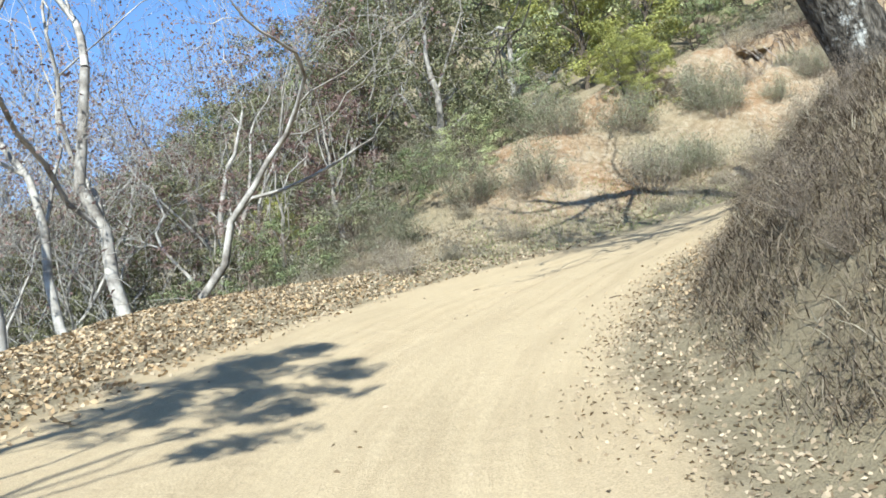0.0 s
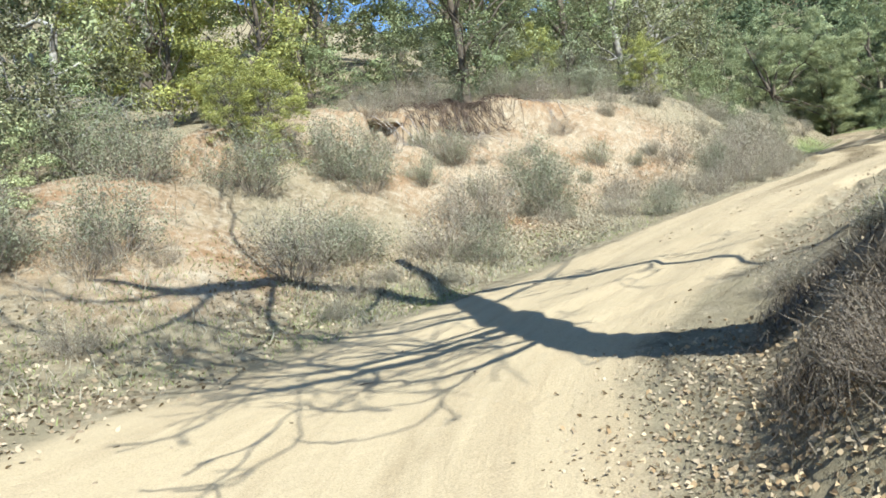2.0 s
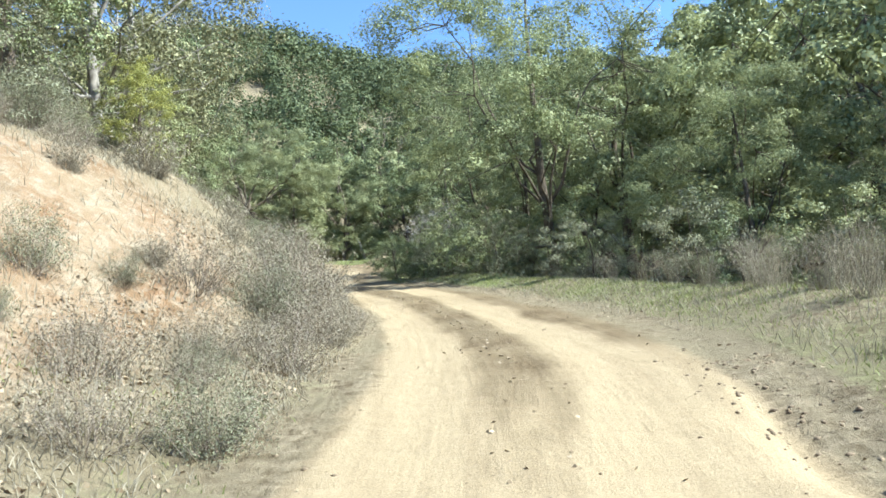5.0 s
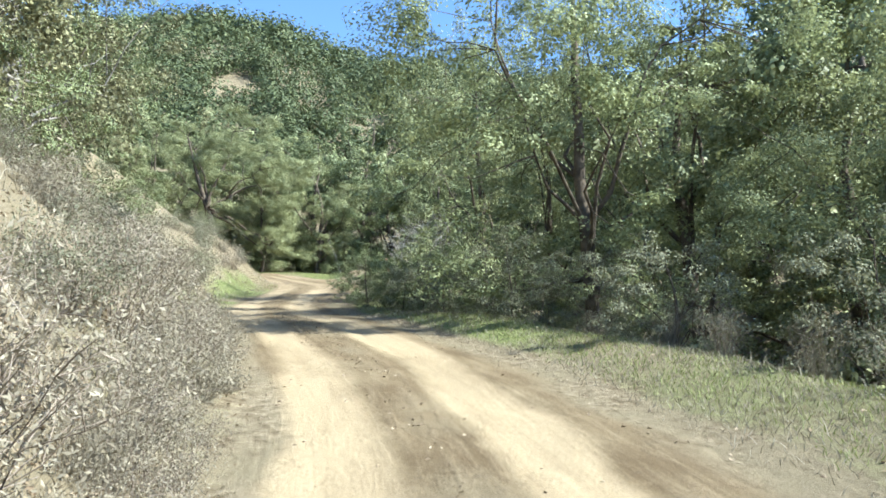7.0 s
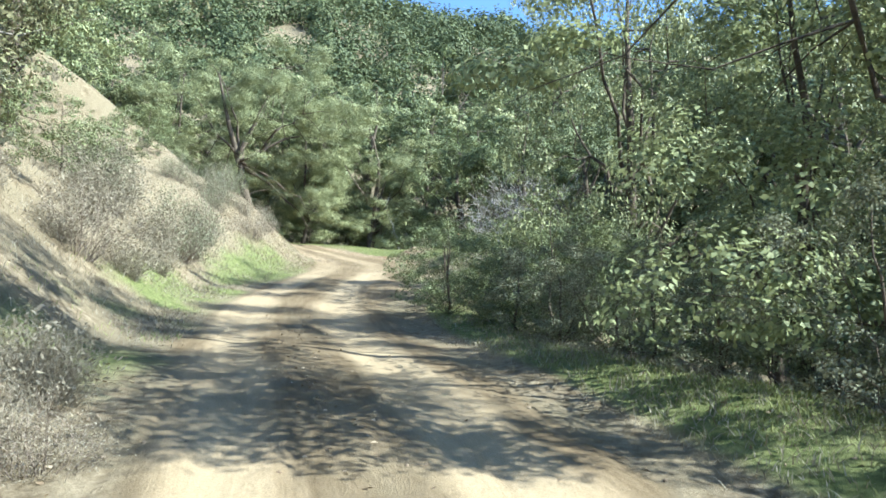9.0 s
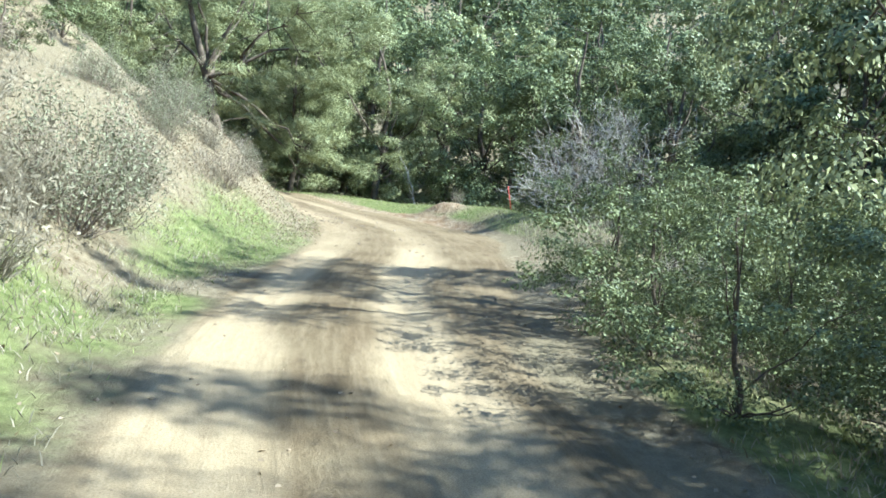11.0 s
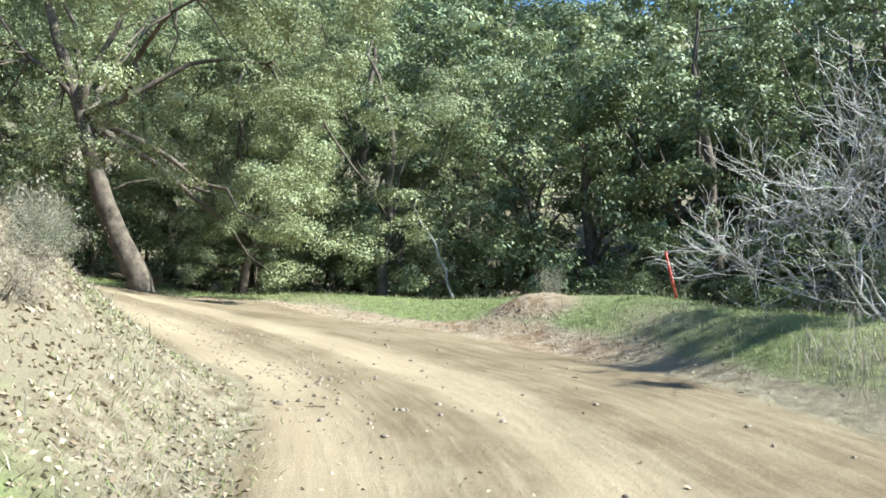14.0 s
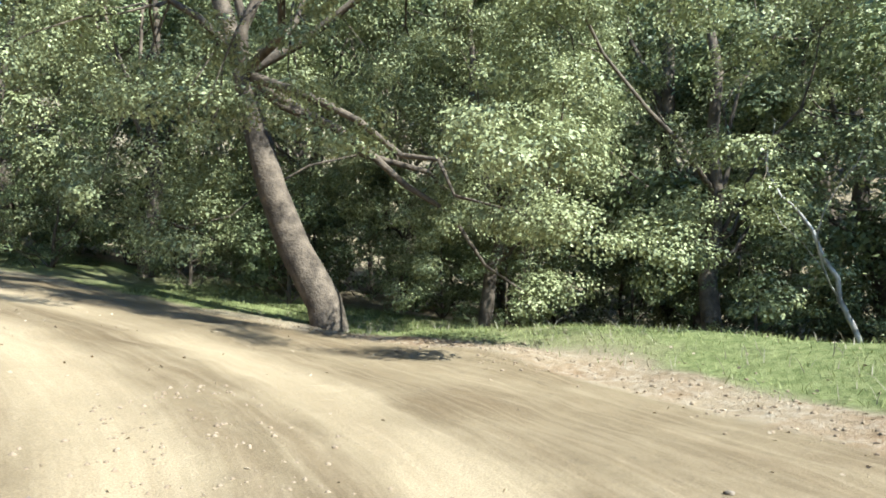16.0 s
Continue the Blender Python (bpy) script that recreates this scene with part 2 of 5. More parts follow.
# ---- materials ----
def material(name, base, other=None, rough_=0.9, grain=0.0, scale=4.0, bump=0.0, bump_scale=30.0, random_=0.0, island=0.0, through_=0.0, spec=0.2):
    """A worn natural surface: two colours mixed by noise at two scales, per-object and per-piece variation, relief, and light let through (leaves)."""
    m = bpy.data.materials.new(name)
    m.use_nodes = True
    t, n, k = m.node_tree, m.node_tree.nodes, m.node_tree.links
    b = n["Principled BSDF"]
    b.inputs["Roughness"].default_value = rough_
    b.inputs["Specular IOR Level"].default_value = spec
    co = n.new("ShaderNodeTexCoord")
    mix = n.new("ShaderNodeMix")
    mix.data_type = "RGBA"
    mix.inputs["A"].default_value = (*base, 1)
    mix.inputs["B"].default_value = (*(other or base), 1)
    if island:
        src = n.new("ShaderNodeNewGeometry").outputs["Random Per Island"]
    else:
        no = n.new("ShaderNodeTexNoise")
        no.inputs["Scale"].default_value = scale
        no.inputs["Detail"].default_value = 8
        no.inputs["Roughness"].default_value = 0.65
        k.new(co.outputs["Object"], no.inputs["Vector"])
        ramp = n.new("ShaderNodeMapRange")
        ramp.inputs[1].default_value, ramp.inputs[2].default_value = 0.35, 0.65
        k.new(no.outputs["Fac"], ramp.inputs[0])
        src = ramp.outputs[0]
    k.new(src, mix.inputs["Factor"])
    colour = mix.outputs["Result"]
    if random_ or grain:
        hsv = n.new("ShaderNodeHueSaturation")
        k.new(colour, hsv.inputs["Color"])
        value = n.new("ShaderNodeMath")
        value.operation = "MULTIPLY_ADD"
        if random_:
            k.new(n.new("ShaderNodeObjectInfo").outputs["Random"], value.inputs[0])
            value.inputs[1].default_value, value.inputs[2].default_value = random_, 1 - random_ / 2
        else:
            g = n.new("ShaderNodeTexNoise")
            g.inputs["Scale"].default_value = scale * 9
            g.inputs["Detail"].default_value = 4
            k.new(co.outputs["Object"], g.inputs["Vector"])
            k.new(g.outputs["Fac"], value.inputs[0])
            value.inputs[1].default_value, value.inputs[2].default_value = grain * 2, 1 - grain
        k.new(value.outputs[0], hsv.inputs["Value"])
        colour = hsv.outputs["Color"]
    k.new(colour, b.inputs["Base Color"])
    if bump:
        no2 = n.new("ShaderNodeTexNoise")
        no2.inputs["Scale"].default_value = bump_scale
        no2.inputs["Detail"].default_value = 6
        k.new(co.outputs["Object"], no2.inputs["Vector"])
        bp = n.new("ShaderNodeBump")
        bp.inputs["Strength"].default_value = 0.8
        bp.inputs["Distance"].default_value = bump
        k.new(no2.outputs["Fac"], bp.inputs["Height"])
        k.new(bp.outputs["Normal"], b.inputs["Normal"])
    if through_:
        tr = n.new("ShaderNodeBsdfTranslucent")
        k.new(colour, tr.inputs["Color"])
        ms = n.new("ShaderNodeMixShader")
        ms.inputs["Fac"].default_value = through_
        k.new(b.outputs["BSDF"], ms.inputs[1])
        k.new(tr.outputs["BSDF"], ms.inputs[2])
        k.new(ms.outputs[0], n["Material Output"].inputs["Surface"])
    return m


OAK_LEAF = material("oak_leaf", (0.15, 0.165, 0.07), (0.43, 0.445, 0.22), rough_=0.55, island=1, random_=0.25, through_=0.2, spec=0.3)
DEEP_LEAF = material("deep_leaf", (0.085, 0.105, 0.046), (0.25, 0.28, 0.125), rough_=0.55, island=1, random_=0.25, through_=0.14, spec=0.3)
LIME_LEAF = material("lime_leaf", (0.15, 0.16, 0.045), (0.45, 0.435, 0.13), rough_=0.5, island=1, random_=0.2, through_=0.3)
SAGE_LEAF = material("sage_leaf", (0.12, 0.122, 0.072), (0.33, 0.33, 0.215), rough_=0.8, island=1, random_=0.3, through_=0.25)
PALE_LEAF = material("pale_leaf", (0.18, 0.2, 0.09), (0.40, 0.43, 0.21), rough_=0.6, island=1, random_=0.2, through_=0.36, spec=0.3)
DRY_LEAF = material("dry_leaf", (0.25, 0.165, 0.085), (0.50, 0.375, 0.225), rough_=0.8, island=1, through_=0.15)
OLIVE_LEAF = material("olive_leaf", (0.07, 0.072, 0.034), (0.32, 0.305, 0.165), rough_=0.6, island=1, random_=0.35, through_=0.22)
RUST_LEAF = material("rust_leaf", (0.15, 0.09, 0.075), (0.28, 0.19, 0.165), rough_=0.8, island=1, random_=0.3, through_=0.3)
FAR_LEAF = material("far_leaf", (0.05, 0.068, 0.032), (0.15, 0.17, 0.075), rough_=0.6, island=1, through_=0.2)
STRAW = material("straw", (0.19, 0.16, 0.11), (0.39, 0.345, 0.25), rough_=0.8, island=1, through_=0.25)
THATCH = material("thatch", (0.045, 0.032, 0.021), (0.27, 0.215, 0.15), rough_=0.9, island=1, through_=0.2)
GREEN_BLADE = material("green_blade", (0.15, 0.175, 0.055), (0.335, 0.345, 0.145), rough_=0.6, island=1, through_=0.35)
LITTER = material("leaf_litter", (0.17, 0.12, 0.07), (0.42, 0.335, 0.225), rough_=0.8, island=1, through_=0.1)
DRY_TWIG = material("dry_twig", (0.11, 0.085, 0.062), (0.36, 0.295, 0.23), rough_=0.9, island=1, random_=0.3)
BROWN_BARK = material("brown_bark", (0.055, 0.043, 0.032), (0.16, 0.125, 0.09), rough_=0.95, scale=5, grain=0.3, bump=0.02, bump_scale=26)
PALE_BARK = material("pale_bark", (0.11, 0.095, 0.078), (0.33, 0.30, 0.255), rough_=0.8, scale=3.5, grain=0.15, bump=0.006, bump_scale=18)
GREY_TWIG = material("grey_twig", (0.24, 0.21, 0.18), (0.50, 0.46, 0.40), rough_=0.85, scale=5, grain=0.2)
STONE = material("stone", (0.13, 0.10, 0.07), (0.26, 0.21, 0.155), rough_=0.95, scale=9, grain=0.25, bump=0.006, bump_scale=40, random_=0.4)
CLOD = material("clod", (0.17, 0.122, 0.077), (0.31, 0.235, 0.155), rough_=1.0, scale=9, bump=0.01, bump_scale=40, random_=0.4)
WHITE_BARK = material("white_bark", (0.14, 0.12, 0.10), (0.43, 0.40, 0.35), rough_=0.75, scale=3.0, grain=0.15, bump=0.005, bump_scale=18)
PALE_ROOT = material("pale_root", (0.16, 0.12, 0.09), (0.36, 0.31, 0.26), rough_=0.9, scale=9, grain=0.3)
ROOT = material("root", (0.055, 0.036, 0.025), (0.14, 0.10, 0.072), rough_=0.95, scale=9, grain=0.3)
RED_PAINT = material("red_paint", (0.45, 0.07, 0.05), (0.62, 0.16, 0.11), rough_=0.6, scale=14, grain=0.12)


def furrowed_bark(name, dark, light, lichen):
    """Deep upright furrows and pale crusts of lichen."""
    m = bpy.data.materials.new(name)
    m.use_nodes = True
    n, k = m.node_tree.nodes, m.node_tree.links
    b = n["Principled BSDF"]
    b.inputs["Roughness"].default_value, b.inputs["Specular IOR Level"].default_value = 0.95, 0.1
    co = n.new("ShaderNodeTexCoord").outputs["Object"]
    squash = n.new("ShaderNodeMapping")
    squash.inputs["Scale"].default_value = (1, 1, 0.3)
    k.new(co, squash.inputs["Vector"])
    plates = n.new("ShaderNodeTexVoronoi")
    plates.feature = "DISTANCE_TO_EDGE"
    plates.inputs["Scale"].default_value = 30
    k.new(squash.outputs["Vector"], plates.inputs["Vector"])
    wob = n.new("ShaderNodeTexNoise")
    wob.inputs["Scale"].default_value, wob.inputs["Detail"].default_value = 26, 6
    k.new(squash.outputs["Vector"], wob.inputs["Vector"])
    spot = n.new("ShaderNodeTexNoise")
    spot.inputs["Scale"].default_value, spot.inputs["Detail"].default_value, spot.inputs["Roughness"].default_value = 5, 9, 0.75
    k.new(co, spot.inputs["Vector"])

    def fit(src, lo, hi):
        r = n.new("ShaderNodeMapRange")
        r.inputs[1].default_value, r.inputs[2].default_value = lo, hi
        k.new(src, r.inputs[0])
        return r.outputs[0]

    def mixed(a, b_, f):
        mx = n.new("ShaderNodeMix")
        mx.data_type = "RGBA"
        for key, c in (("A", a), ("B", b_)):
            if isinstance(c, tuple):
                mx.inputs[key].default_value = (*c, 1)
            else:
                k.new(c, mx.inputs[key])
        k.new(f, mx.inputs["Factor"])
        return mx.outputs["Result"]
    ruffle = n.new("ShaderNodeMath")
    ruffle.operation = "MULTIPLY_ADD"
    k.new(plates.outputs["Distance"], ruffle.inputs[0])
    ruffle.inputs[1].default_value = 0.35
    k.new(wob.outputs["Fac"], ruffle.inputs[2])
    ridge = fit(ruffle.outputs[0], 0.4, 0.72)
    c = mixed(dark, light, ridge)
    c = mixed(c, lichen, fit(spot.outputs["Fac"], 0.56, 0.64))
    k.new(c, b.inputs["Base Color"])
    high = n.new("ShaderNodeMath")
    high.operation = "MULTIPLY_ADD"
    k.new(wob.outputs["Fac"], high.inputs[0])
    high.inputs[1].default_value = 0.6
    k.new(ridge, high.inputs[2])
    bp = n.new("ShaderNodeBump")
    bp.inputs["Strength"].default_value, bp.inputs["Distance"].default_value = 1.0, 0.025
    k.new(high.outputs[0], bp.inputs["Height"])
    k.new(bp.outputs["Normal"], b.inputs["Normal"])
    return m


OAK_BARK = furrowed_bark("oak_bark", (0.03, 0.026, 0.021), (0.14, 0.122, 0.10), (0.38, 0.37, 0.335))


# ---- mesh kit ----
class Shape:
    """Gathers points and four- or three-sided faces for one mesh."""

    def __init__(self):
        self.v, self.f, self.n = [], [], 0

    def add(self, verts, faces):
        verts, faces = np.asarray(verts, float), np.asarray(faces, int)
        if faces.shape[1] == 3:
            faces = np.hstack([faces, np.full((len(faces), 1), -1)])
        self.v.append(verts)
        self.f.append(np.where(faces >= 0, faces + self.n, -1))
        self.n += len(verts)

    def tube(self, points, radii, sides=5):
        p = np.asarray(points, float)
        r = np.asarray(radii, float)
        ahead = np.gradient(p, axis=0)
        ahead /= np.linalg.norm(ahead, axis=1)[:, None] + 1e-9
        ref = np.array([0.31, 0.17, 0.93]) if abs(ahead[0, 2]) < 0.8 else np.array([0.95, 0.2, 0.1])
        u = np.cross(ahead, ref)
        u /= np.linalg.norm(u, axis=1)[:, None] + 1e-9
        w = np.cross(ahead, u)
        a = np.arange(sides) * 2 * math.pi / sides
        ring = p[:, None, :] + r[:, None, None] * (np.cos(a)[None, :, None] * u[:, None, :] + np.sin(a)[None, :, None] * w[:, None, :])
        i, j = np.meshgrid(np.arange(len(p) - 1), np.arange(sides), indexing="ij")
        k = (j + 1) % sides
        faces = np.stack([i * sides + j, i * sides + k, (i + 1) * sides + k, (i + 1) * sides + j], -1).reshape(-1, 4)
        self.add(ring.reshape(-1, 3), faces)

    def leaves(self, rng, at, length, width, upward=0.5, spread_=0.35, out=None):
        """One bent kite for each place."""
        n = len(at)
        nor = rng.normal(size=(n, 3)) * (0.36 if out is not None else 1.0) + np.array([0, 0, upward])
        if out is not None:
            nor = nor + out
        nor /= np.linalg.norm(nor, axis=1)[:, None]
        tan = np.cross(nor, rng.normal(size=(n, 3)))
        tan /= np.linalg.norm(tan, axis=1)[:, None] + 1e-9
        bi = np.cross(nor, tan)
        ln = (length * (1 + spread_ * rng.uniform(-1, 1, n)))[:, None]
        wd = (width * (1 + spread_ * rng.uniform(-1, 1, n)))[:, None]
        v = np.stack([at - tan * ln / 2, at + bi * wd / 2 + nor * ln * 0.12, at + tan * ln / 2, at - bi * wd / 2 + nor * ln * 0.12], 1)
        self.add(v.reshape(-1, 3), np.arange(4 * n).reshape(n, 4))

    def blades(self, rng, at, height, width, lean=0.35):
        """One tapering, leaning blade (two faces) for each place."""
        n = len(at)
        a = rng.uniform(0, 2 * math.pi, n)
        side = np.stack([np.cos(a), np.sin(a), np.zeros(n)], 1)
        b = rng.uniform(0, 2 * math.pi, n)
        h = (height * rng.uniform(0.5, 1.3, n))[:, None]
        tilt = np.stack([np.cos(b), np.sin(b), np.zeros(n)], 1) * h * lean * rng.uniform(0.2, 1.6, n)[:, None]
        up = np.array([0, 0, 1.0])
        w = width * side
        v = np.stack([at - w, at + w, at + w * 0.7 + up * h * 0.6 + tilt * 0.4, at - w * 0.7 + up * h * 0.6 + tilt * 0.4, at + up * h + tilt], 1)
        base = np.arange(n)[:, None] * 5
        self.add(v.reshape(-1, 3), np.vstack([np.hstack([base, base + 1, base + 2, base + 3]), np.hstack([base + 3, base + 2, base + 4, base * 0 - 1])]))

    def strands(self, rng, at, out, length, width, droop=0.6):
        """One long blade for each place, that arches over and hangs down on the out side."""
        n = len(at)
        ln = (length * rng.uniform(0.5, 1.4, n))[:, None]
        a = rng.normal(size=n) * 1.5
        c, s = np.cos(a)[:, None], np.sin(a)[:, None]
        o = np.hstack([out[:, :1] * c - out[:, 1:2] * s, out[:, :1] * s + out[:, 1:2] * c, np.zeros((n, 1))])
        up, w = np.array([0, 0, 1.0]), np.stack([-o[:, 1], o[:, 0], np.zeros(n)], 1) * width
        lift = rng.uniform(0.15, 0.55, n)[:, None]
        sag = droop * rng.uniform(0.3, 1.3, n)[:, None]
        p1, p2, p3 = at + ln * (0.3 * o + lift * up), at + ln * (0.65 * o + (lift - 0.3 * sag) * up), at + ln * (0.9 * o + (lift - sag) * up)
        v = np.stack([at - w, at + w, p1 + w, p1 - w, p2 + w * 0.7, p2 - w * 0.7, p3], 1)
        b = np.arange(n)[:, None] * 7
        self.add(v.reshape(-1, 3), np.vstack([np.hstack([b, b + 1, b + 2, b + 3]), np.hstack([b + 3, b + 2, b + 4, b + 5]), np.hstack([b + 5, b + 4, b + 6, b * 0 - 1])]))

    def mesh(self, name, mat, smooth=False):
        v, f = np.vstack(self.v), np.vstack(self.f)
        size = np.where(f[:, 3] < 0, 3, 4)
        flat = f.ravel()
        flat = flat[flat >= 0]
        me = bpy.data.meshes.new(name)
        me.vertices.add(len(v))
        me.vertices.foreach_set("co", v.ravel())
        me.loops.add(len(flat))
        me.loops.foreach_set("vertex_index", flat)
        me.polygons.add(len(f))
        me.polygons.foreach_set("loop_start", np.concatenate([[0], np.cumsum(size)[:-1]]))
        me.polygons.foreach_set("loop_total", size)
        if smooth:
            me.polygons.foreach_set("use_smooth", np.ones(len(f), bool))
        me.update(calc_edges=True)
        me.materials.append(mat)
        return me


def part(name, shape, mat, parent, label="", smooth=False):
    ob = new(name, shape.mesh(name, mat, smooth))
    ob.parent = parent
    if label:
        tagged(ob, label=label)
    return ob


def thing(name, label, category, group="", at=(0, 0, 0)):
    ob = new(name)
    ob.empty_display_size = 0.2
    ob.location = at
    return tagged(ob, label, category, group)


def bend(rng, a, b, steps, sway):
    """A wandering line from a to b."""
    a, b = np.array(a, float), np.array(b, float)
    t = np.linspace(0, 1, steps + 1)[:, None]
    p = a + (b - a) * t
    wob = np.cumsum(rng.normal(size=p.shape), axis=0)
    wob -= wob[0] + (wob[-1] - wob[0]) * t
    return p + wob * sway * np.linalg.norm(b - a) / max(steps, 1) ** 0.5


# ---- ground ----
def earth(name):
    """Dirt, dry grass, green grass and bare red soil, mixed by the cover painted on the sheet's points."""
    m = bpy.data.materials.new(name)
    m.use_nodes = True
    n, k = m.node_tree.nodes, m.node_tree.links
    b = n["Principled BSDF"]
    b.inputs["Roughness"].default_value = 0.95
    b.inputs["Specular IOR Level"].default_value = 0.1
    co = n.new("ShaderNodeTexCoord").outputs["Object"]
    cover = n.new("ShaderNodeVertexColor")
    cover.layer_name = "cover"
    sep = n.new("ShaderNodeSeparateColor")
    k.new(cover.outputs["Color"], sep.inputs[0])

    def noise_(scale, detail=8, rough_=0.6):
        t = n.new("ShaderNodeTexNoise")
        t.inputs["Scale"].default_value, t.inputs["Detail"].default_value, t.inputs["Roughness"].default_value = scale, detail, rough_
        k.new(co, t.inputs["Vector"])
        return t.outputs["Fac"]

    def blend(a, b_, f):
        mx = n.new("ShaderNodeMix")
        mx.data_type = "RGBA"
        for s, c in (("A", a), ("B", b_)):
            if isinstance(c, tuple):
                mx.inputs[s].default_value = (*c, 1)
            else:
                k.new(c, mx.inputs[s])
        k.new(f, mx.inputs["Factor"])
        return mx.outputs["Result"]

    def span(f, lo, hi):
        r = n.new("ShaderNodeMapRange")
        r.inputs[1].default_value, r.inputs[2].default_value = lo, hi
        k.new(f, r.inputs[0])
        return r.outputs[0]

    def sharp(mask, wobble, amount=0.5):
        a = n.new("ShaderNodeMath")
        a.operation = "MULTIPLY_ADD"
        k.new(wobble, a.inputs[0])
        a.inputs[1].default_value = amount
        k.new(mask, a.inputs[2])
        return span(a.outputs[0], 0.5 + amount / 2 - 0.22, 0.5 + amount / 2 + 0.22)

    fine, mid, wide = noise_(85, 5, 0.7), noise_(7, 8, 0.65), noise_(0.9, 6)
    # streaks that follow the wheels: across and along the way
    lie = n.new("ShaderNodeVertexColor")
    lie.layer_name = "lie"

    def streak(across, along, detail):
        mp, t = n.new("ShaderNodeMapping"), n.new("ShaderNodeTexNoise")
        mp.inputs["Scale"].default_value = (across, along, 1)
        t.inputs["Scale"].default_value, t.inputs["Detail"].default_value, t.inputs["Roughness"].default_value = 1.0, detail, 0.6
        k.new(lie.outputs["Color"], mp.inputs["Vector"])
        k.new(mp.outputs["Vector"], t.inputs["Vector"])
        return t.outputs["Fac"]
    drawn, scored = streak(4.5, 0.35, 5), streak(11, 0.9, 4)
    litter = blend((0.12, 0.09, 0.052), (0.30, 0.246, 0.162), span(mid, 0.36, 0.66))
    litter = blend(litter, (0.205, 0.168, 0.105), span(wide, 0.42, 0.6))
    green = blend((0.09, 0.11, 0.034), (0.20, 0.21, 0.085), span(mid, 0.35, 0.65))
    red = blend((0.205, 0.118, 0.06), (0.275, 0.205, 0.13), span(wide, 0.35, 0.62))
    red = blend(red, (0.33, 0.275, 0.195), span(mid, 0.46, 0.7))
    red = blend(red, (0.17, 0.122, 0.076), span(noise_(3.4, 10, 0.75), 0.54, 0.8))
    dust = blend((0.112, 0.08, 0.044), (0.178, 0.135, 0.079), span(wide, 0.35, 0.65))
    dust = blend(dust, (0.105, 0.08, 0.05), span(mid, 0.58, 0.76))
    # wheel tracks are packed finer and paler than the loose dirt beside them
    dust = blend(dust, (0.335, 0.26, 0.158), span(cover.outputs["Alpha"], 0.22, 0.75))
    dust = blend(dust, (0.19, 0.136, 0.078), span(drawn, 0.45, 1.15))
    dust = blend(dust, (0.40, 0.315, 0.20), span(scored, 0.45, 1.6))
    c = blend(litter, green, sharp(sep.outputs[1], mid, 0.7))
    c = blend(c, red, sharp(sep.outputs[2], mid, 0.6))
    c = blend(c, dust, sharp(sep.outputs[0], mid, 0.5))
    hsv = n.new("ShaderNodeHueSaturation")
    va = n.new("ShaderNodeMath")
    va.operation = "MULTIPLY_ADD"
    k.new(fine, va.inputs[0])
    va.inputs[1].default_value, va.inputs[2].default_value = 1.3, 0.35
    k.new(va.outputs[0], hsv.inputs["Value"])
    k.new(c, hsv.inputs["Color"])
    k.new(hsv.outputs["Color"], b.inputs["Base Color"])
    bp = n.new("ShaderNodeBump")
    bp.inputs["Distance"].default_value = 0.05
    packed = n.new("ShaderNodeMath")
    packed.operation = "MULTIPLY_ADD"
    k.new(sep.outputs[0], packed.inputs[0])
    packed.inputs[1].default_value, packed.inputs[2].default_value = -0.35, 0.85
    k.new(packed.outputs[0], bp.inputs["Strength"])
    add = n.new("ShaderNodeMath")
    add.operation = "MULTIPLY_ADD"
    k.new(fine, add.inputs[0])
    add.inputs[1].default_value = 0.4
    k.new(mid, add.inputs[2])
    ridged = n.new("ShaderNodeMath")
    ridged.operation = "MULTIPLY_ADD"
    k.new(scored, ridged.inputs[0])
    ridged.inputs[1].default_value = 0.5
    k.new(add.outputs[0], ridged.inputs[2])
    k.new(ridged.outputs[0], bp.inputs["Height"])
    k.new(bp.outputs["Normal"], b.inputs["Normal"])
    return m


EARTH = earth("earth")
edge = np.abs(LD) - LH
n1, n2, n3 = rough(LX, LY, 2.2, 71, 4), rough(LX, LY, 5.5, 72, 4), rough(LX, LY, 0.9, 73, 3)
on_road = 1 - soft_step(edge + 0.35 * n1, -0.35, 0.25)
between = np.exp(-((LD + 0.05) / 0.5) ** 2) * soft_step(LS, 10.2, 11.5) * (1 - soft_step(LS, 15, 17))
on_road = on_road * (1 - 0.45 * between * (0.8 + 0.6 * n3))
on_road = on_road * (1 - 0.5 * np.where(LD < 0, soft_step(-LD, 1.35, 1.75), 0) * soft_step(LS, 9.2, 10.2) * (1 - soft_step(LS, 16, 17.5)) * (0.8 + 0.6 * n3))
# green where the verge holds water: right of the upper road, and both sides towards its far bend
verge = np.exp(-((edge - 0.9) / 1.0) ** 2)
grass = np.where(LD < 0, (1 - 0.55 * soft_step(LS, 15.5, 16.5) * (1 - soft_step(LS, 18.6, 19.4))) * (0.6 + 0.4 * soft_step(LS, 12.5, 14)) * soft_step(LS, 9.2, 10.0) * soft_step(edge, 0.2, 0.7) * (1 - soft_step(edge, 3.0, 6.0)) * (0.75 + 0.5 * n1),
                 verge * soft_step(LS, 13.5, 15) * (1 - 0.3 * soft_step(LS, 18.2, 19.2)) * (1 - soft_step(LS, 20.0, 20.8)) * (0.45 + 0.9 * n1 + 0.7 * n3) + 0.35 * verge * soft_step(LS, 7, 8) * (1 - soft_step(LS, 17.5, 18.5)) * (0.8 + n1))
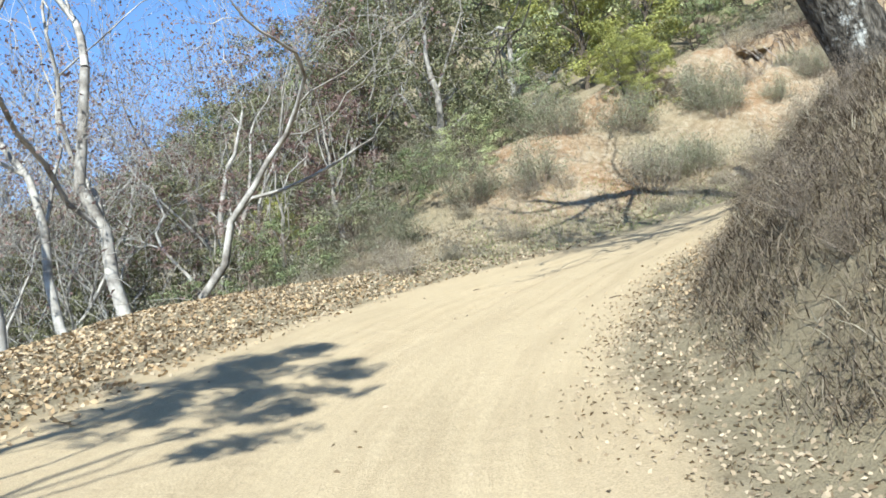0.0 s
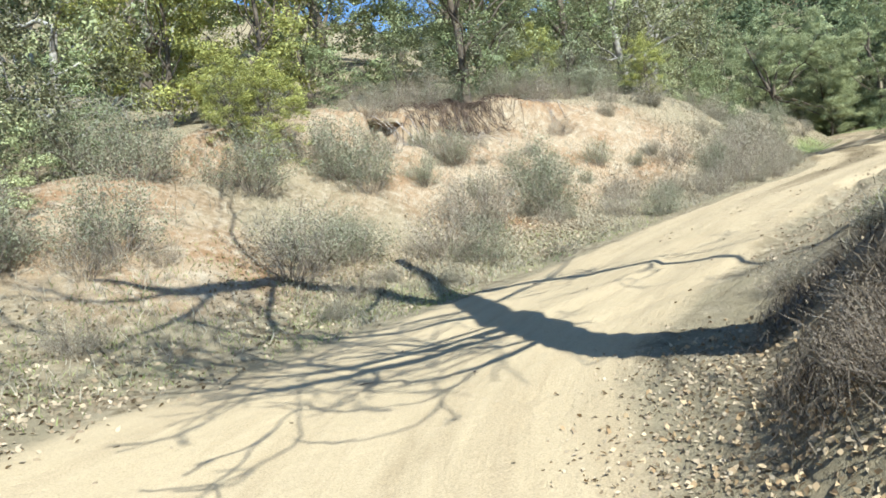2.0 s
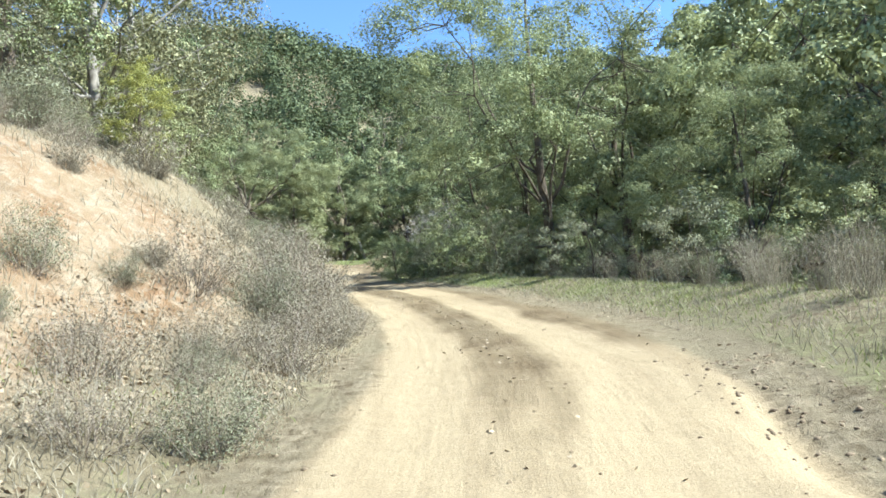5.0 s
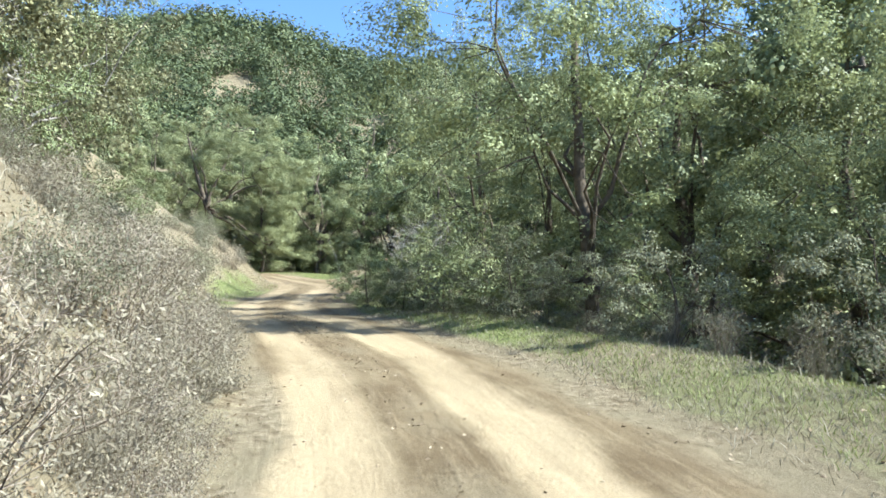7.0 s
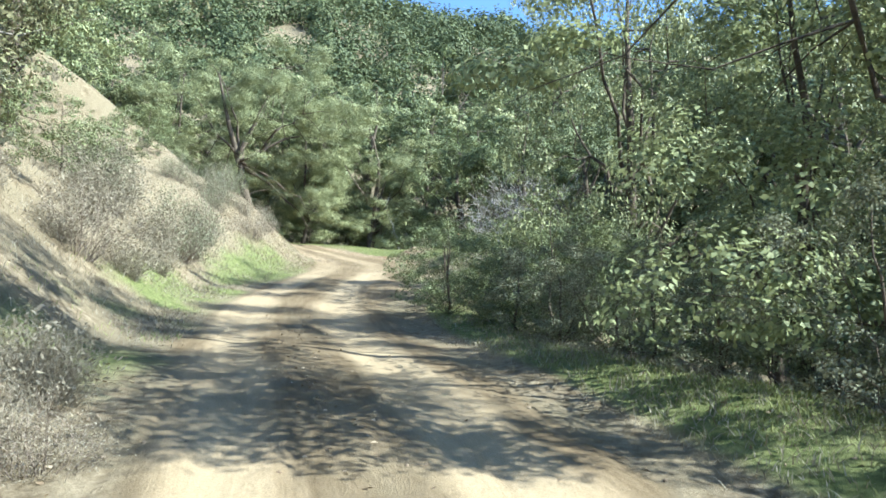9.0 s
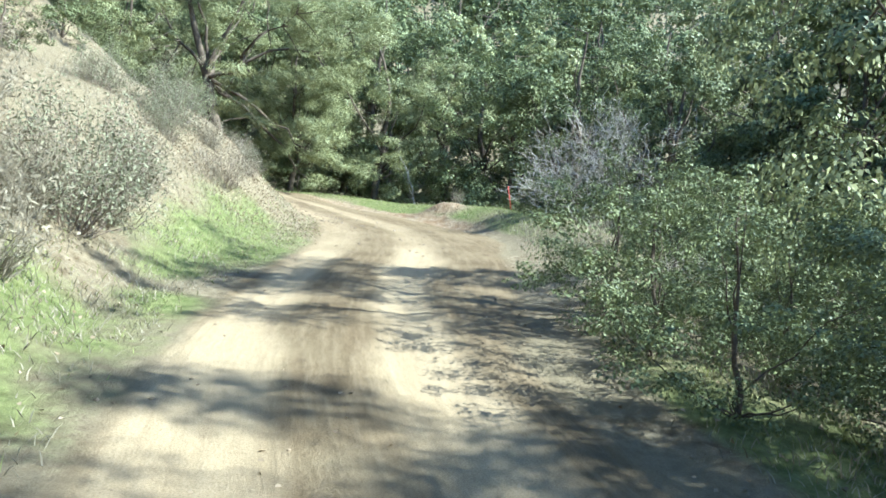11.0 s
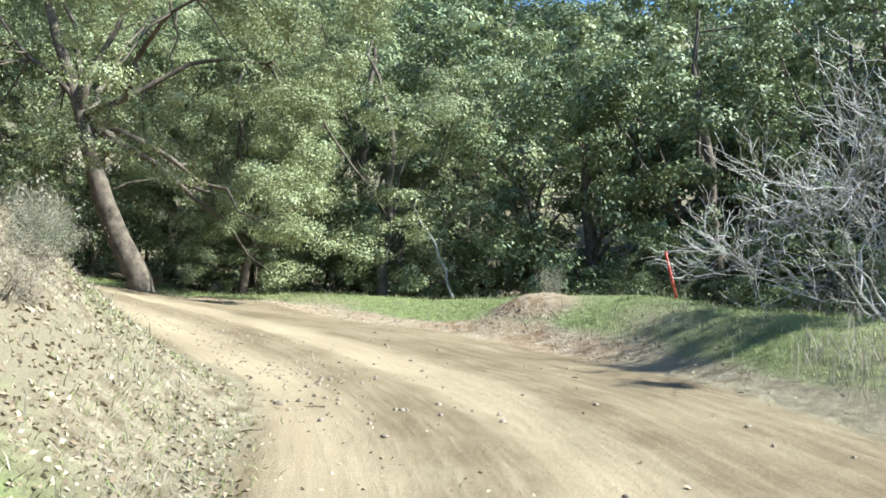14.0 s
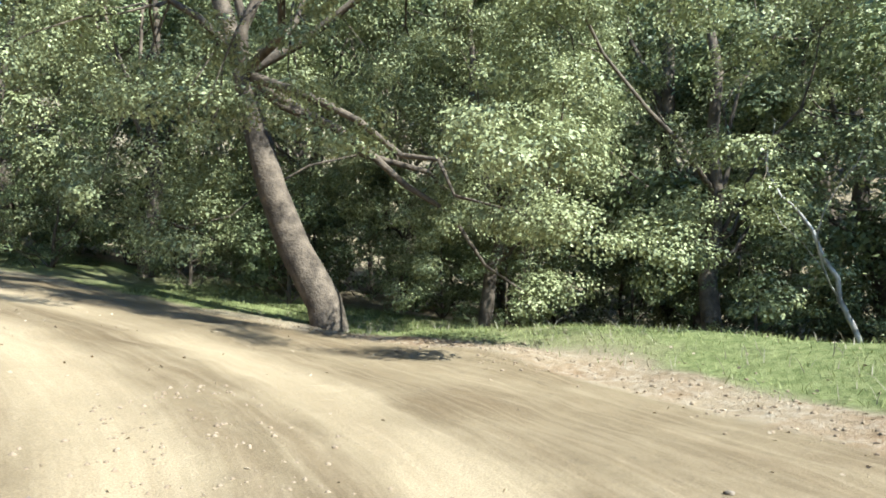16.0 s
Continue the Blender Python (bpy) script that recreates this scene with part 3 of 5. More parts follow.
# bare cut earth on the bank left of the upper road
cut = np.where(LD > 0, soft_step(LS, 8.5, 9.2) * (1 - soft_step(LS, 11.4, 12.2)) * soft_step(edge + 0.4 * n1, 0.8, 2.2) * (1 - soft_step(edge, 5.2, 6.2)) * (0.66 + 0.2 * (1 - soft_step(LS, 9.8, 10.3)) + 0.75 * n2 + 0.35 * n1), 0)
cut = cut + np.where(LD > 0, soft_step(LS, 11.5, 12.3) * (1 - soft_step(LS, 13, 14)) * soft_step(edge, 1.2, 2.4) * (1 - soft_step(edge, 4, 5)) * (0.4 + 0.7 * n2), 0)
spoil = np.clip(1.3 * (hump(LX, LY, 54.55, 23.75, 0.9, 0.6, 50) + hump(LX, LY, 55.9, 29.2, 1.2, 0.6, 70)), 0, 1)
spoil = np.maximum(spoil, np.where(LD < 0, soft_step(LS, 19.4, 20.0) * (1 - soft_step(LS, 21.9, 22.4)) * (1 - soft_step(edge + 0.3 * n3, 0.5, 1.0)), 0))
grass, cut = grass * (1 - spoil), np.maximum(cut, spoil * 0.62)
swerve = 0.12 * rough(LX, LY, 5, 91, 2)
track = np.maximum(np.exp(-((LD + swerve - 0.82) / 0.44) ** 4), np.exp(-((LD + swerve + 0.82) / 0.42) ** 4)) * (0.85 + 0.25 * n1) * (1 - 0.6 * soft_step(LS, 17, 18.5))
# long scuffs drawn out along the way
track = track + (0.5 - 0.3 * soft_step(LS, 17, 18.5)) * np.clip(rough(LD * 2.6, LS * 3.0, 1.0, 92, 3), -0.6, 1) * np.where(np.abs(LD) < 4, 1, 0)
track = track * (1 - 0.4 * (1 - soft_step(LS, 9.4, 10.4))) + 0.8 * (1 - soft_step(LS, 9.3, 12.2)) + 0.2 * soft_step(LS, 17, 18.5)
COVER = np.stack([np.clip(on_road, 0, 1), np.clip(grass, 0, 1), np.clip(cut, 0, 1), np.clip(track, 0, 1)], -1)


RUN = np.concatenate([[0], np.cumsum(np.linalg.norm(np.diff(WAY[:, :2], axis=0), axis=1))])
LIE = np.stack([LD, np.interp(LS, STATION, RUN), np.zeros_like(LD), np.ones_like(LD)], -1)


def sheet(name, pick, label, category):
    """The faces of the one ground sheet that are picked, as an object of the setting."""
    rows, cols = LX.shape
    j, i = np.nonzero(pick)
    quads = np.stack([j * cols + i, j * cols + i + 1, (j + 1) * cols + i + 1, (j + 1) * cols + i], -1)
    used, inv = np.unique(quads, return_inverse=True)
    s = Shape()
    s.add(np.stack([LX.ravel()[used], LY.ravel()[used], LZ.ravel()[used]], -1), inv.reshape(-1, 4))
    me = s.mesh(name, EARTH, True)
    col = me.color_attributes.new("cover", "FLOAT_COLOR", "POINT")
    col.data.foreach_set("color", COVER.reshape(-1, 4)[used].ravel())
    lie = me.color_attributes.new("lie", "FLOAT_COLOR", "POINT")
    lie.data.foreach_set("color", LIE.reshape(-1, 4)[used].ravel())
    return tagged(new(name, me), label, category, kind="structure")


mid_d, mid_e, mid_s = LD[:-1, :-1], edge[:-1, :-1], LS[:-1, :-1]
is_road = mid_e < 0.1
is_bank = (~is_road) & (mid_d > 0) & (mid_e < 6.5) & (mid_s > 8) & (mid_s < 18.6)
sheet("road", is_road, "pale sandy dirt road with worn wheel ruts", "dirt road")
sheet("earth_bank", is_bank, "eroded tan and orange earth cut bank with dry grass", "earth bank")
sheet("ground", ~(is_road | is_bank), "hillside ground of dry grass, leaf litter and green verge", "ground")

# ---- plants: builders ----
def leafy_tree(name, seed, height, spread_, leaf, count, leaf_mat, bark, label, lean=(0, 0), trunk=0.16, low=0.25, clumps=70, group="", category="tree", puff=0.6, crown_at=None, clear=0.0, split_limbs=False):
    """A tree whose limbs lead from a tapering trunk to uneven clumps of leaves."""
    rng = np.random.default_rng(seed)
    ob = thing(name, label, category, group)
    wood, crown = Shape(), Shape()
    fork = height * (0.45 + 0.1 * rng.uniform())
    top = np.array([lean[0], lean[1], height * 0.86])
    stem = bend(rng, (0, 0, -0.4), top, 10, 0.02 if split_limbs else 0.05)
    stem[:2, :2] *= 0.5
    wood.tube(stem, trunk * np.linspace(1.25, 0.16, 11) ** 1.0, 9)
    centre = np.array([*(crown_at or (lean[0] * 0.85, lean[1] * 0.85)), height * (low + 1) / 2])
    half = np.array([spread_, spread_, height * (1 - low) / 2])
    a = rng.normal(size=(clumps, 3))
    a /= np.linalg.norm(a, axis=1)[:, None]
    lobes = 1 + 0.25 * np.sin(a[:, 0] * 4 + seed) * np.cos(a[:, 1] * 3.1 - seed) + 0.12 * rng.normal(size=clumps)
    spots = centre + a * half * (rng.uniform(0.35, 1.0, clumps) ** 0.35 * lobes)[:, None]
    if clear:
        spots = spots[(spots[:, 2] > clear) | (np.abs(spots[:, 1] - 0.3 * spots[:, 2]) > 1.5)]
        clumps = len(spots)
    size = puff * rng.uniform(0.55, 1.25, clumps)
    each = np.maximum((count * size ** 2 / (size ** 2).sum()).astype(int), 6)
    # a few main limbs, thin boughs from the nearest limb to each clump
    main = []
    picks = rng.choice(clumps, size=min(9, clumps), replace=False)
    for s in spots[picks]:
        k = int(np.clip((s[2] / height) * 9 * 0.6, 5 if clear else 2, 8))
        run = bend(rng, stem[k], s, 7, 0.09)
        main.append(run)
        if split_limbs:
            limb = Shape()
            limb.tube(run, trunk * np.linspace(0.42, 0.06, 8) * rng.uniform(0.7, 1.0), 7)
            part("limb", limb, bark, ob, smooth=True)
        else:
            wood.tube(run, trunk * np.linspace(0.42, 0.06, 8) * rng.uniform(0.7, 1.0), 6)
    joints = np.vstack([m[3:] for m in main] + [stem[6:]])
    boughs = Shape() if split_limbs else wood
    for s, r, n in zip(spots, size, each):
        if rng.uniform() < 0.55:
            j = joints[np.argmin(((joints - s) ** 2).sum(1))]
            boughs.tube(bend(rng, j, s, 4, 0.10), trunk * np.linspace(0.11, 0.03, 5), 4)
        # each clump is a handful of sprays, thick with leaves outside and open within
        sprays = int(np.clip(n // 70, 3, 9))
        way = rng.normal(size=(sprays, 3)) + np.array([0, 0, 0.35])
        way /= np.linalg.norm(way, axis=1)[:, None]
        hub = s + way * (r * rng.uniform(0.3, 0.95, sprays))[:, None] * np.array([1, 1, 0.7])
        wide = r * rng.uniform(0.28, 0.55, sprays)
        pick = rng.choice(sprays, n, p=wide ** 2 / (wide ** 2).sum())
        q = rng.normal(size=(n, 3))
        q /= np.linalg.norm(q, axis=1)[:, None] + 1e-6
        deep = rng.uniform(0.2, 1.0, n) ** 0.5
        crown.leaves(rng, hub[pick] + q * (wide[pick] * deep)[:, None] * np.array([1.15, 1.15, 0.62]), leaf, leaf * 0.6, 0.55, out=q * 0.7 + way[pick] * 0.5)
    part("trunk", wood, bark, ob, smooth=True)
    if split_limbs:
        tagged(part("bough", boughs, bark, ob), kind="stuff")
    part("crown", crown, leaf_mat, ob)
    return ob


def limbs(shape, rng, base, way, length, radius, depth, twist=0.5, split=3, shrink=0.68, ends=None, droop=0.0, thin=0.004, fine=None):
    """Bare branching wood, limb upon limb; the twigs past the first two orders go to another shape."""
    way = np.array(way, float)
    way /= np.linalg.norm(way)
    steps = 5 if depth > 1 else 3
    p, pts = np.array(base, float), [np.array(base, float)]
    dirs = []
    for k in range(steps):
        way = way + rng.normal(size=3) * 0.2 * twist + np.array([0, 0, 0.05 - droop])
        way /= np.linalg.norm(way)
        p = p + way * length / steps
        pts.append(p)
        dirs.append(way)
    r1 = max(radius * 0.6, thin)
    shape.tube(pts, np.linspace(radius, r1, steps + 1), 8 if radius > 0.08 else 5 if radius > 0.02 else 3)
    if depth == 0:
        if ends is not None:
            ends.append(p)
        return
    for k in range(split + (1 if rng.uniform() < 0.4 else 0)):
        at = steps if k == 0 else int(rng.integers(max(1, steps // 2), steps + 1))
        turn_ = rng.normal(size=3)
        turn_ -= dirs[at - 1] * np.dot(turn_, dirs[at - 1])
        turn_ /= np.linalg.norm(turn_) + 1e-9
        out = dirs[at - 1] + turn_ * rng.uniform(0.35, 1.0) * (0.5 if k == 0 else 1.0)
        limbs(fine if fine is not None else shape, rng, pts[at], out, length * shrink * rng.uniform(0.75, 1.15), max(r1 * (0.85 if k == 0 else 0.6), thin), depth - 1, twist, split, shrink, ends, droop, thin)


def bare_tree(name, seed, stems, label, bark, depth=4, leaf_mat=None, leaf=0.07, per_end=2, split=2, shrink=0.7, group="", category="bare tree", twist=0.8, thin=0.006):
    """stems: (base, way, length, radius) each."""
    rng = np.random.default_rng(seed)
    ob = thing(name, label, category, group)
    ends = []
    twigs = Shape()
    for base, way, length, radius in stems:
        wood = Shape()
        way = np.array(way, float) / np.linalg.norm(way)
        line = bend(rng, base, np.array(base) + way * length, 6, 0.06 if length < 4 else 0.1)
        wood.tube(line, np.linspace(radius, radius * 0.62, 7), 9)
        part("trunk", wood, bark, ob, smooth=True)
        for k in range(split + 1):
            limb, j = Shape(), 6 if k == 0 else int(rng.integers(3, 6))
            out = way * (1.0 if k == 0 else 0.7) + rng.normal(size=3) * np.array([0.5, 0.5, 0.25]) * (0.5 if k == 0 else 1.0)
            limbs(limb, rng, line[j], out, length * shrink, radius * (0.6 if k == 0 else 0.42), depth - 1, twist, split, shrink, ends, 0.0, thin, fine=twigs)
            part("limb", limb, bark, ob, smooth=True)
    tagged(part("twig", twigs, bark, ob, smooth=True), kind="stuff")
    if leaf_mat:
        e = np.repeat(np.array(ends), per_end, axis=0)
        crown = Shape()
        crown.leaves(rng, e + rng.normal(size=e.shape) * 0.16, leaf, leaf * 0.6)
        part("foliage", crown, leaf_mat, ob)
    return ob


def shrub(name, seed, height, spread_, stems, label, twig_mat, leaf_mat=None, leaves=0, leaf=0.03, category="shrub", group="", arch=0.5, radius=0.005):
    """Wiry stems that fan out of one root, with small leaves towards their tips."""
    rng = np.random.default_rng(seed)
    ob = thing(name, label, category, group)
    wood, green, tips = Shape(), Shape(), []
    for _ in range(stems):
        a, out = rng.uniform(0, 2 * math.pi), rng.uniform(0.1, 1.0) ** 0.6
        foot = np.array([math.cos(a), math.sin(a), 0]) * spread_ * 0.25 * rng.uniform(0, 1)
        tip = np.array([math.cos(a) * spread_ * out, math.sin(a) * spread_ * out, height * (1.05 - arch * out ** 2) * rng.uniform(0.65, 1.1)])
        line = bend(rng, foot - np.array([0, 0, 0.12]), tip, 4, 0.12)
        wood.tube(line, np.linspace(radius, radius * 0.4, 5), 3)
        tips.append(line[2:])
        for _k in range(2):
            j = int(rng.integers(2, 5))
            tw = line[j] + rng.normal(size=3) * np.array([0.14, 0.14, 0.12]) * spread_ + np.array([0, 0, 0.06])
            wood.tube(np.array([line[j], (line[j] + tw) / 2 + rng.normal(size=3) * 0.012, tw]), (radius * 0.6, radius * 0.45, radius * 0.3), 3)
            tips.append(np.array([tw]))
    part("brush", wood, twig_mat, ob)
    if leaves:
        spots = np.vstack(tips)
        at = spots[rng.integers(0, len(spots), leaves)] + rng.normal(size=(leaves, 3)) * 0.09 * spread_
        green.leaves(rng, at, leaf, leaf * 0.34)
        part("foliage", green, leaf_mat, ob)
    return ob


def put(ob, x, y, size=1.0, turn_=0.0, sink=0.05, tall=1.0):
    ob.matrix_basis = pose(x, y, ground_at(x, y) - sink, 0, 0, turn_) @ Matrix.Diagonal((size, size, size * tall, 1))
    return ob


def again(ob, x, y, size=1.0, turn_=0.0, sink=0.05, tall=1.0):
    c = copy_thing(ob, Matrix())
    return put(c, x, y, size, turn_, sink, tall)


rnd = random.Random(7)

# ---- trees ----
OAK_LABEL = "evergreen oak with dense dull green foliage down to the ground"
near_oaks = [leafy_tree("oak_tree", 11 + k, 7.2 + 0.7 * (k % 3), 2.8 + 0.35 * (k % 2), 0.07, 34000, OAK_LEAF if k != 1 else DEEP_LEAF, BROWN_BARK, OAK_LABEL,
                        trunk=0.15, low=0.02, clumps=100, group="wooded slope", puff=0.76) for k in range(3)]
far_oaks = [leafy_tree("oak_tree", 21 + k, 8.0 + 0.7 * (k % 3), 3.3 + 0.35 * (k % 2), 0.15, 15000, OAK_LEAF if k != 2 else DEEP_LEAF, BROWN_BARK, OAK_LABEL,
                       trunk=0.17, low=0.02, clumps=66, group="wooded slope", puff=0.82) for k in range(3)]
bushes = [leafy_tree("leafy_bush", 31 + k, 2.3, 1.35, 0.052, 7000, (OAK_LEAF, DEEP_LEAF, SAGE_LEAF)[k], BROWN_BARK, "rounded leafy green bush among the trees" if k < 2 else "rounded dusty grey-green bush among the trees",
                     trunk=0.04, low=0.0, clumps=32, group="undergrowth", category="bush", puff=0.46) for k in range(3)]
fine_bushes = [leafy_tree("leafy_bush", 35 + k, 2.3, 1.3, 0.04, 11000, (SAGE_LEAF, DEEP_LEAF)[k], BROWN_BARK, "wispy dull green bush with fine leaves beside the road",
                          trunk=0.03, low=0.0, clumps=60, group="undergrowth", category="bush", puff=0.36) for k in range(2)]
olives = [leafy_tree("scrub_oak", 18 + 5 * k, 7.4, 3.0, 0.075, 22000, OLIVE_LEAF, PALE_BARK, "scrubby olive-brown oak in the gully thicket", trunk=0.12, low=0.02, clumps=90, group="gully thicket", puff=0.7) for k in range(2)]
used_once = set()


def plant(kinds, v, x, y, size, sink=0.1, tall=1.0):
    """The first of a kind is put down, the next ones are copies."""
    ob = kinds[v % len(kinds)]
    turn_ = rnd.uniform(0, 360)
    if ob.name in used_once:
        return again(ob, x, y, size, turn_, sink, tall)
    used_once.add(ob.name)
    return put(ob, x, y, size, turn_, sink, tall)


# on the north slope above the bank, and beyond the gully
for x, y, s in ((11.9, 18.6, 0.7), (14.6, 21.0, 0.95), (18.4, 20.8, 0.95), (9.3, 21.8, 1.0), (0.8, 24.6, 1.0), (22.0, 21.2, 1.1), (26.5, 23.5, 1.25), (30.5, 25.8, 1.3), (-0.5, 22.0, 1.05), (-4.5, 24.0, 0.8), (-7.0, 23.0, 0.6), (-9.5, 24.5, 0.6), (-6.0, 28.0, 0.7), (1.0, 17.6, 0.75), (-2.2, 20.6, 0.85), (0.6, 20.2, 1.0), (34.0, 28.6, 1.25), (38.8, 30.6, 1.2)):
    plant(olives if x < 5 or 20 < x < 36 else near_oaks, rnd.randrange(2), x, y, s, 0.1, rnd.uniform(0.9, 1.15))
for x, y, s in ((12.5, 25.5, 1.1), (17.5, 25.5, 1.1), (23.0, 27.0, 1.1), (7.0, 27.0, 1.1), (2.5, 30.5, 1.1), (-4.0, 32.0, 0.8), (28.0, 31.0, 1.1), (43.5, 35.0, 1.0), (20.0, 31.5, 1.1), (8.5, 34.0, 1.2), (34.0, 36.0, 1.1),
                (46.5, 41.0, 1.0)):
    plant(far_oaks, rnd.randrange(3), x, y, s, 0.1, rnd.uniform(0.9, 1.15))
# south of the upper road
grey = leafy_tree("grey_oak", 14, 9.6, 3.7, 0.066, 80000, PALE_LEAF, BROWN_BARK, "tall oak with airy pale grey-green foliage beside the road", trunk=0.13, low=0.05, clumps=115, group="roadside oaks", puff=0.74, split_limbs=True)
put(grey, 30.3, 11.7, 1.22, 40)
for x, y, s in ((35.4, 10.6, 0.62), (26.6, 6.8, 0.7), (24.5, 3.0, 0.66)):
    again(grey, x, y, s, rnd.uniform(0, 360))
for x, y, s in ((33.2, 9.0, 1.4), (43.0, 11.2, 0.75), (46.8, 10.6, 0.8), (22.5, 2.2, 0.6)):
    plant(near_oaks, rnd.randrange(3), x, y, s, 0.1, rnd.uniform(0.9, 1.15))
for x, y, s in ((33.0, 5.0, 1.25), (28.5, 1.8, 1.2), (22.5, -2.5, 1.1), (38.5, 5.0, 1.2), (44.5, 4.8, 1.2), (18.0, -4.0, 1.0), (27.0, -3.5, 1.4), (34.5, 0.5, 1.5), (42.5, 1.5, 1.4), (15.5, -1.5, 0.7), (51.5, 6.5, 1.4), (58.0, 5.0, 1.4), (36.0, -6.0, 1.3), (46.0, -4.0, 1.3), (54.0, -1.0, 1.4), (64.0, 4.0, 1.4), (60.5, 8.5, 1.3), (66.0, 11.5, 1.3), (70.0, 6.0, 1.4), (75.0, 12.0, 1.4), (50.0, -8.0, 1.3), (58.0, -6.0, 1.3), (68.0, -1.0, 1.4)):
    plant(far_oaks, rnd.randrange(3), x, y, s, 0.1, rnd.uniform(0.9, 1.15))
# two narrow oaks whose shade bars the road
plant(near_oaks, 0, 39.3, 15.0, 0.92, 0.1, 1.65)
plant(near_oaks, 2, 34.3, 12.6, 0.6, 0.1, 1.85)
# beyond the far bend
edge_oaks = [leafy_tree("oak_tree", 16 + k, 8.4 + 0.7 * k, 3.2, 0.062, 78000, OAK_LEAF, BROWN_BARK, "evergreen oak with a lit crown over a dark shaded stem",
                        trunk=0.14, low=0.04, clumps=84, group="wooded slope", puff=0.66) for k in range(2)]
for x, y, s in ((60.4, 27.8, 1.0), (62.0, 34.5, 1.05), (57.6, 37.6, 1.0), (59.0, 31.0, 0.72)):
    plant(edge_oaks, rnd.randrange(2), x, y, s, 0.1, rnd.uniform(0.95, 1.2))
for x, y, s in ((66.0, 30.0, 1.2), (67.0, 24.5, 1.2), (65.0, 18.0, 1.1), (57.5, 10.0, 1.0), (62.0, 10.5, 1.1), (64.0, 40.0, 1.2), (56.0, 44.0, 1.1), (58.0, 47.5, 1.2), (62.5, 51.0, 1.2), (66.0, 46.0, 1.2), (72.0, 35.0, 1.3), (73.0, 27.0, 1.3), (72.0, 19.0, 1.3), (49.5, 49.0, 1.1)):
    plant(far_oaks, rnd.randrange(3), x, y, s, 0.1, rnd.uniform(0.95, 1.2))
# darker leaf colour stands in for the deep shade under the crowns
dark_oaks = [leafy_tree("oak_tree", 19, 8.6, 3.3, 0.1, 24000, DEEP_LEAF, BROWN_BARK, "evergreen oak with green foliage coloured darker for deep shade", trunk=0.16, low=0.05, clumps=66, group="wooded slope", puff=0.78)]
# the dark oaks that shade the outside of the bend, first three added to cast shade
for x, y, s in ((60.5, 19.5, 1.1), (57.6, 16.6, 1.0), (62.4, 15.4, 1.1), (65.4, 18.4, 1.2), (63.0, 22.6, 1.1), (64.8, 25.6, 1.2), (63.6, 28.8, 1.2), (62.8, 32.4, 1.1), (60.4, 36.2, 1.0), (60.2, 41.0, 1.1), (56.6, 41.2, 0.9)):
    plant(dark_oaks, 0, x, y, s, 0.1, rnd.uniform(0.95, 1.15))
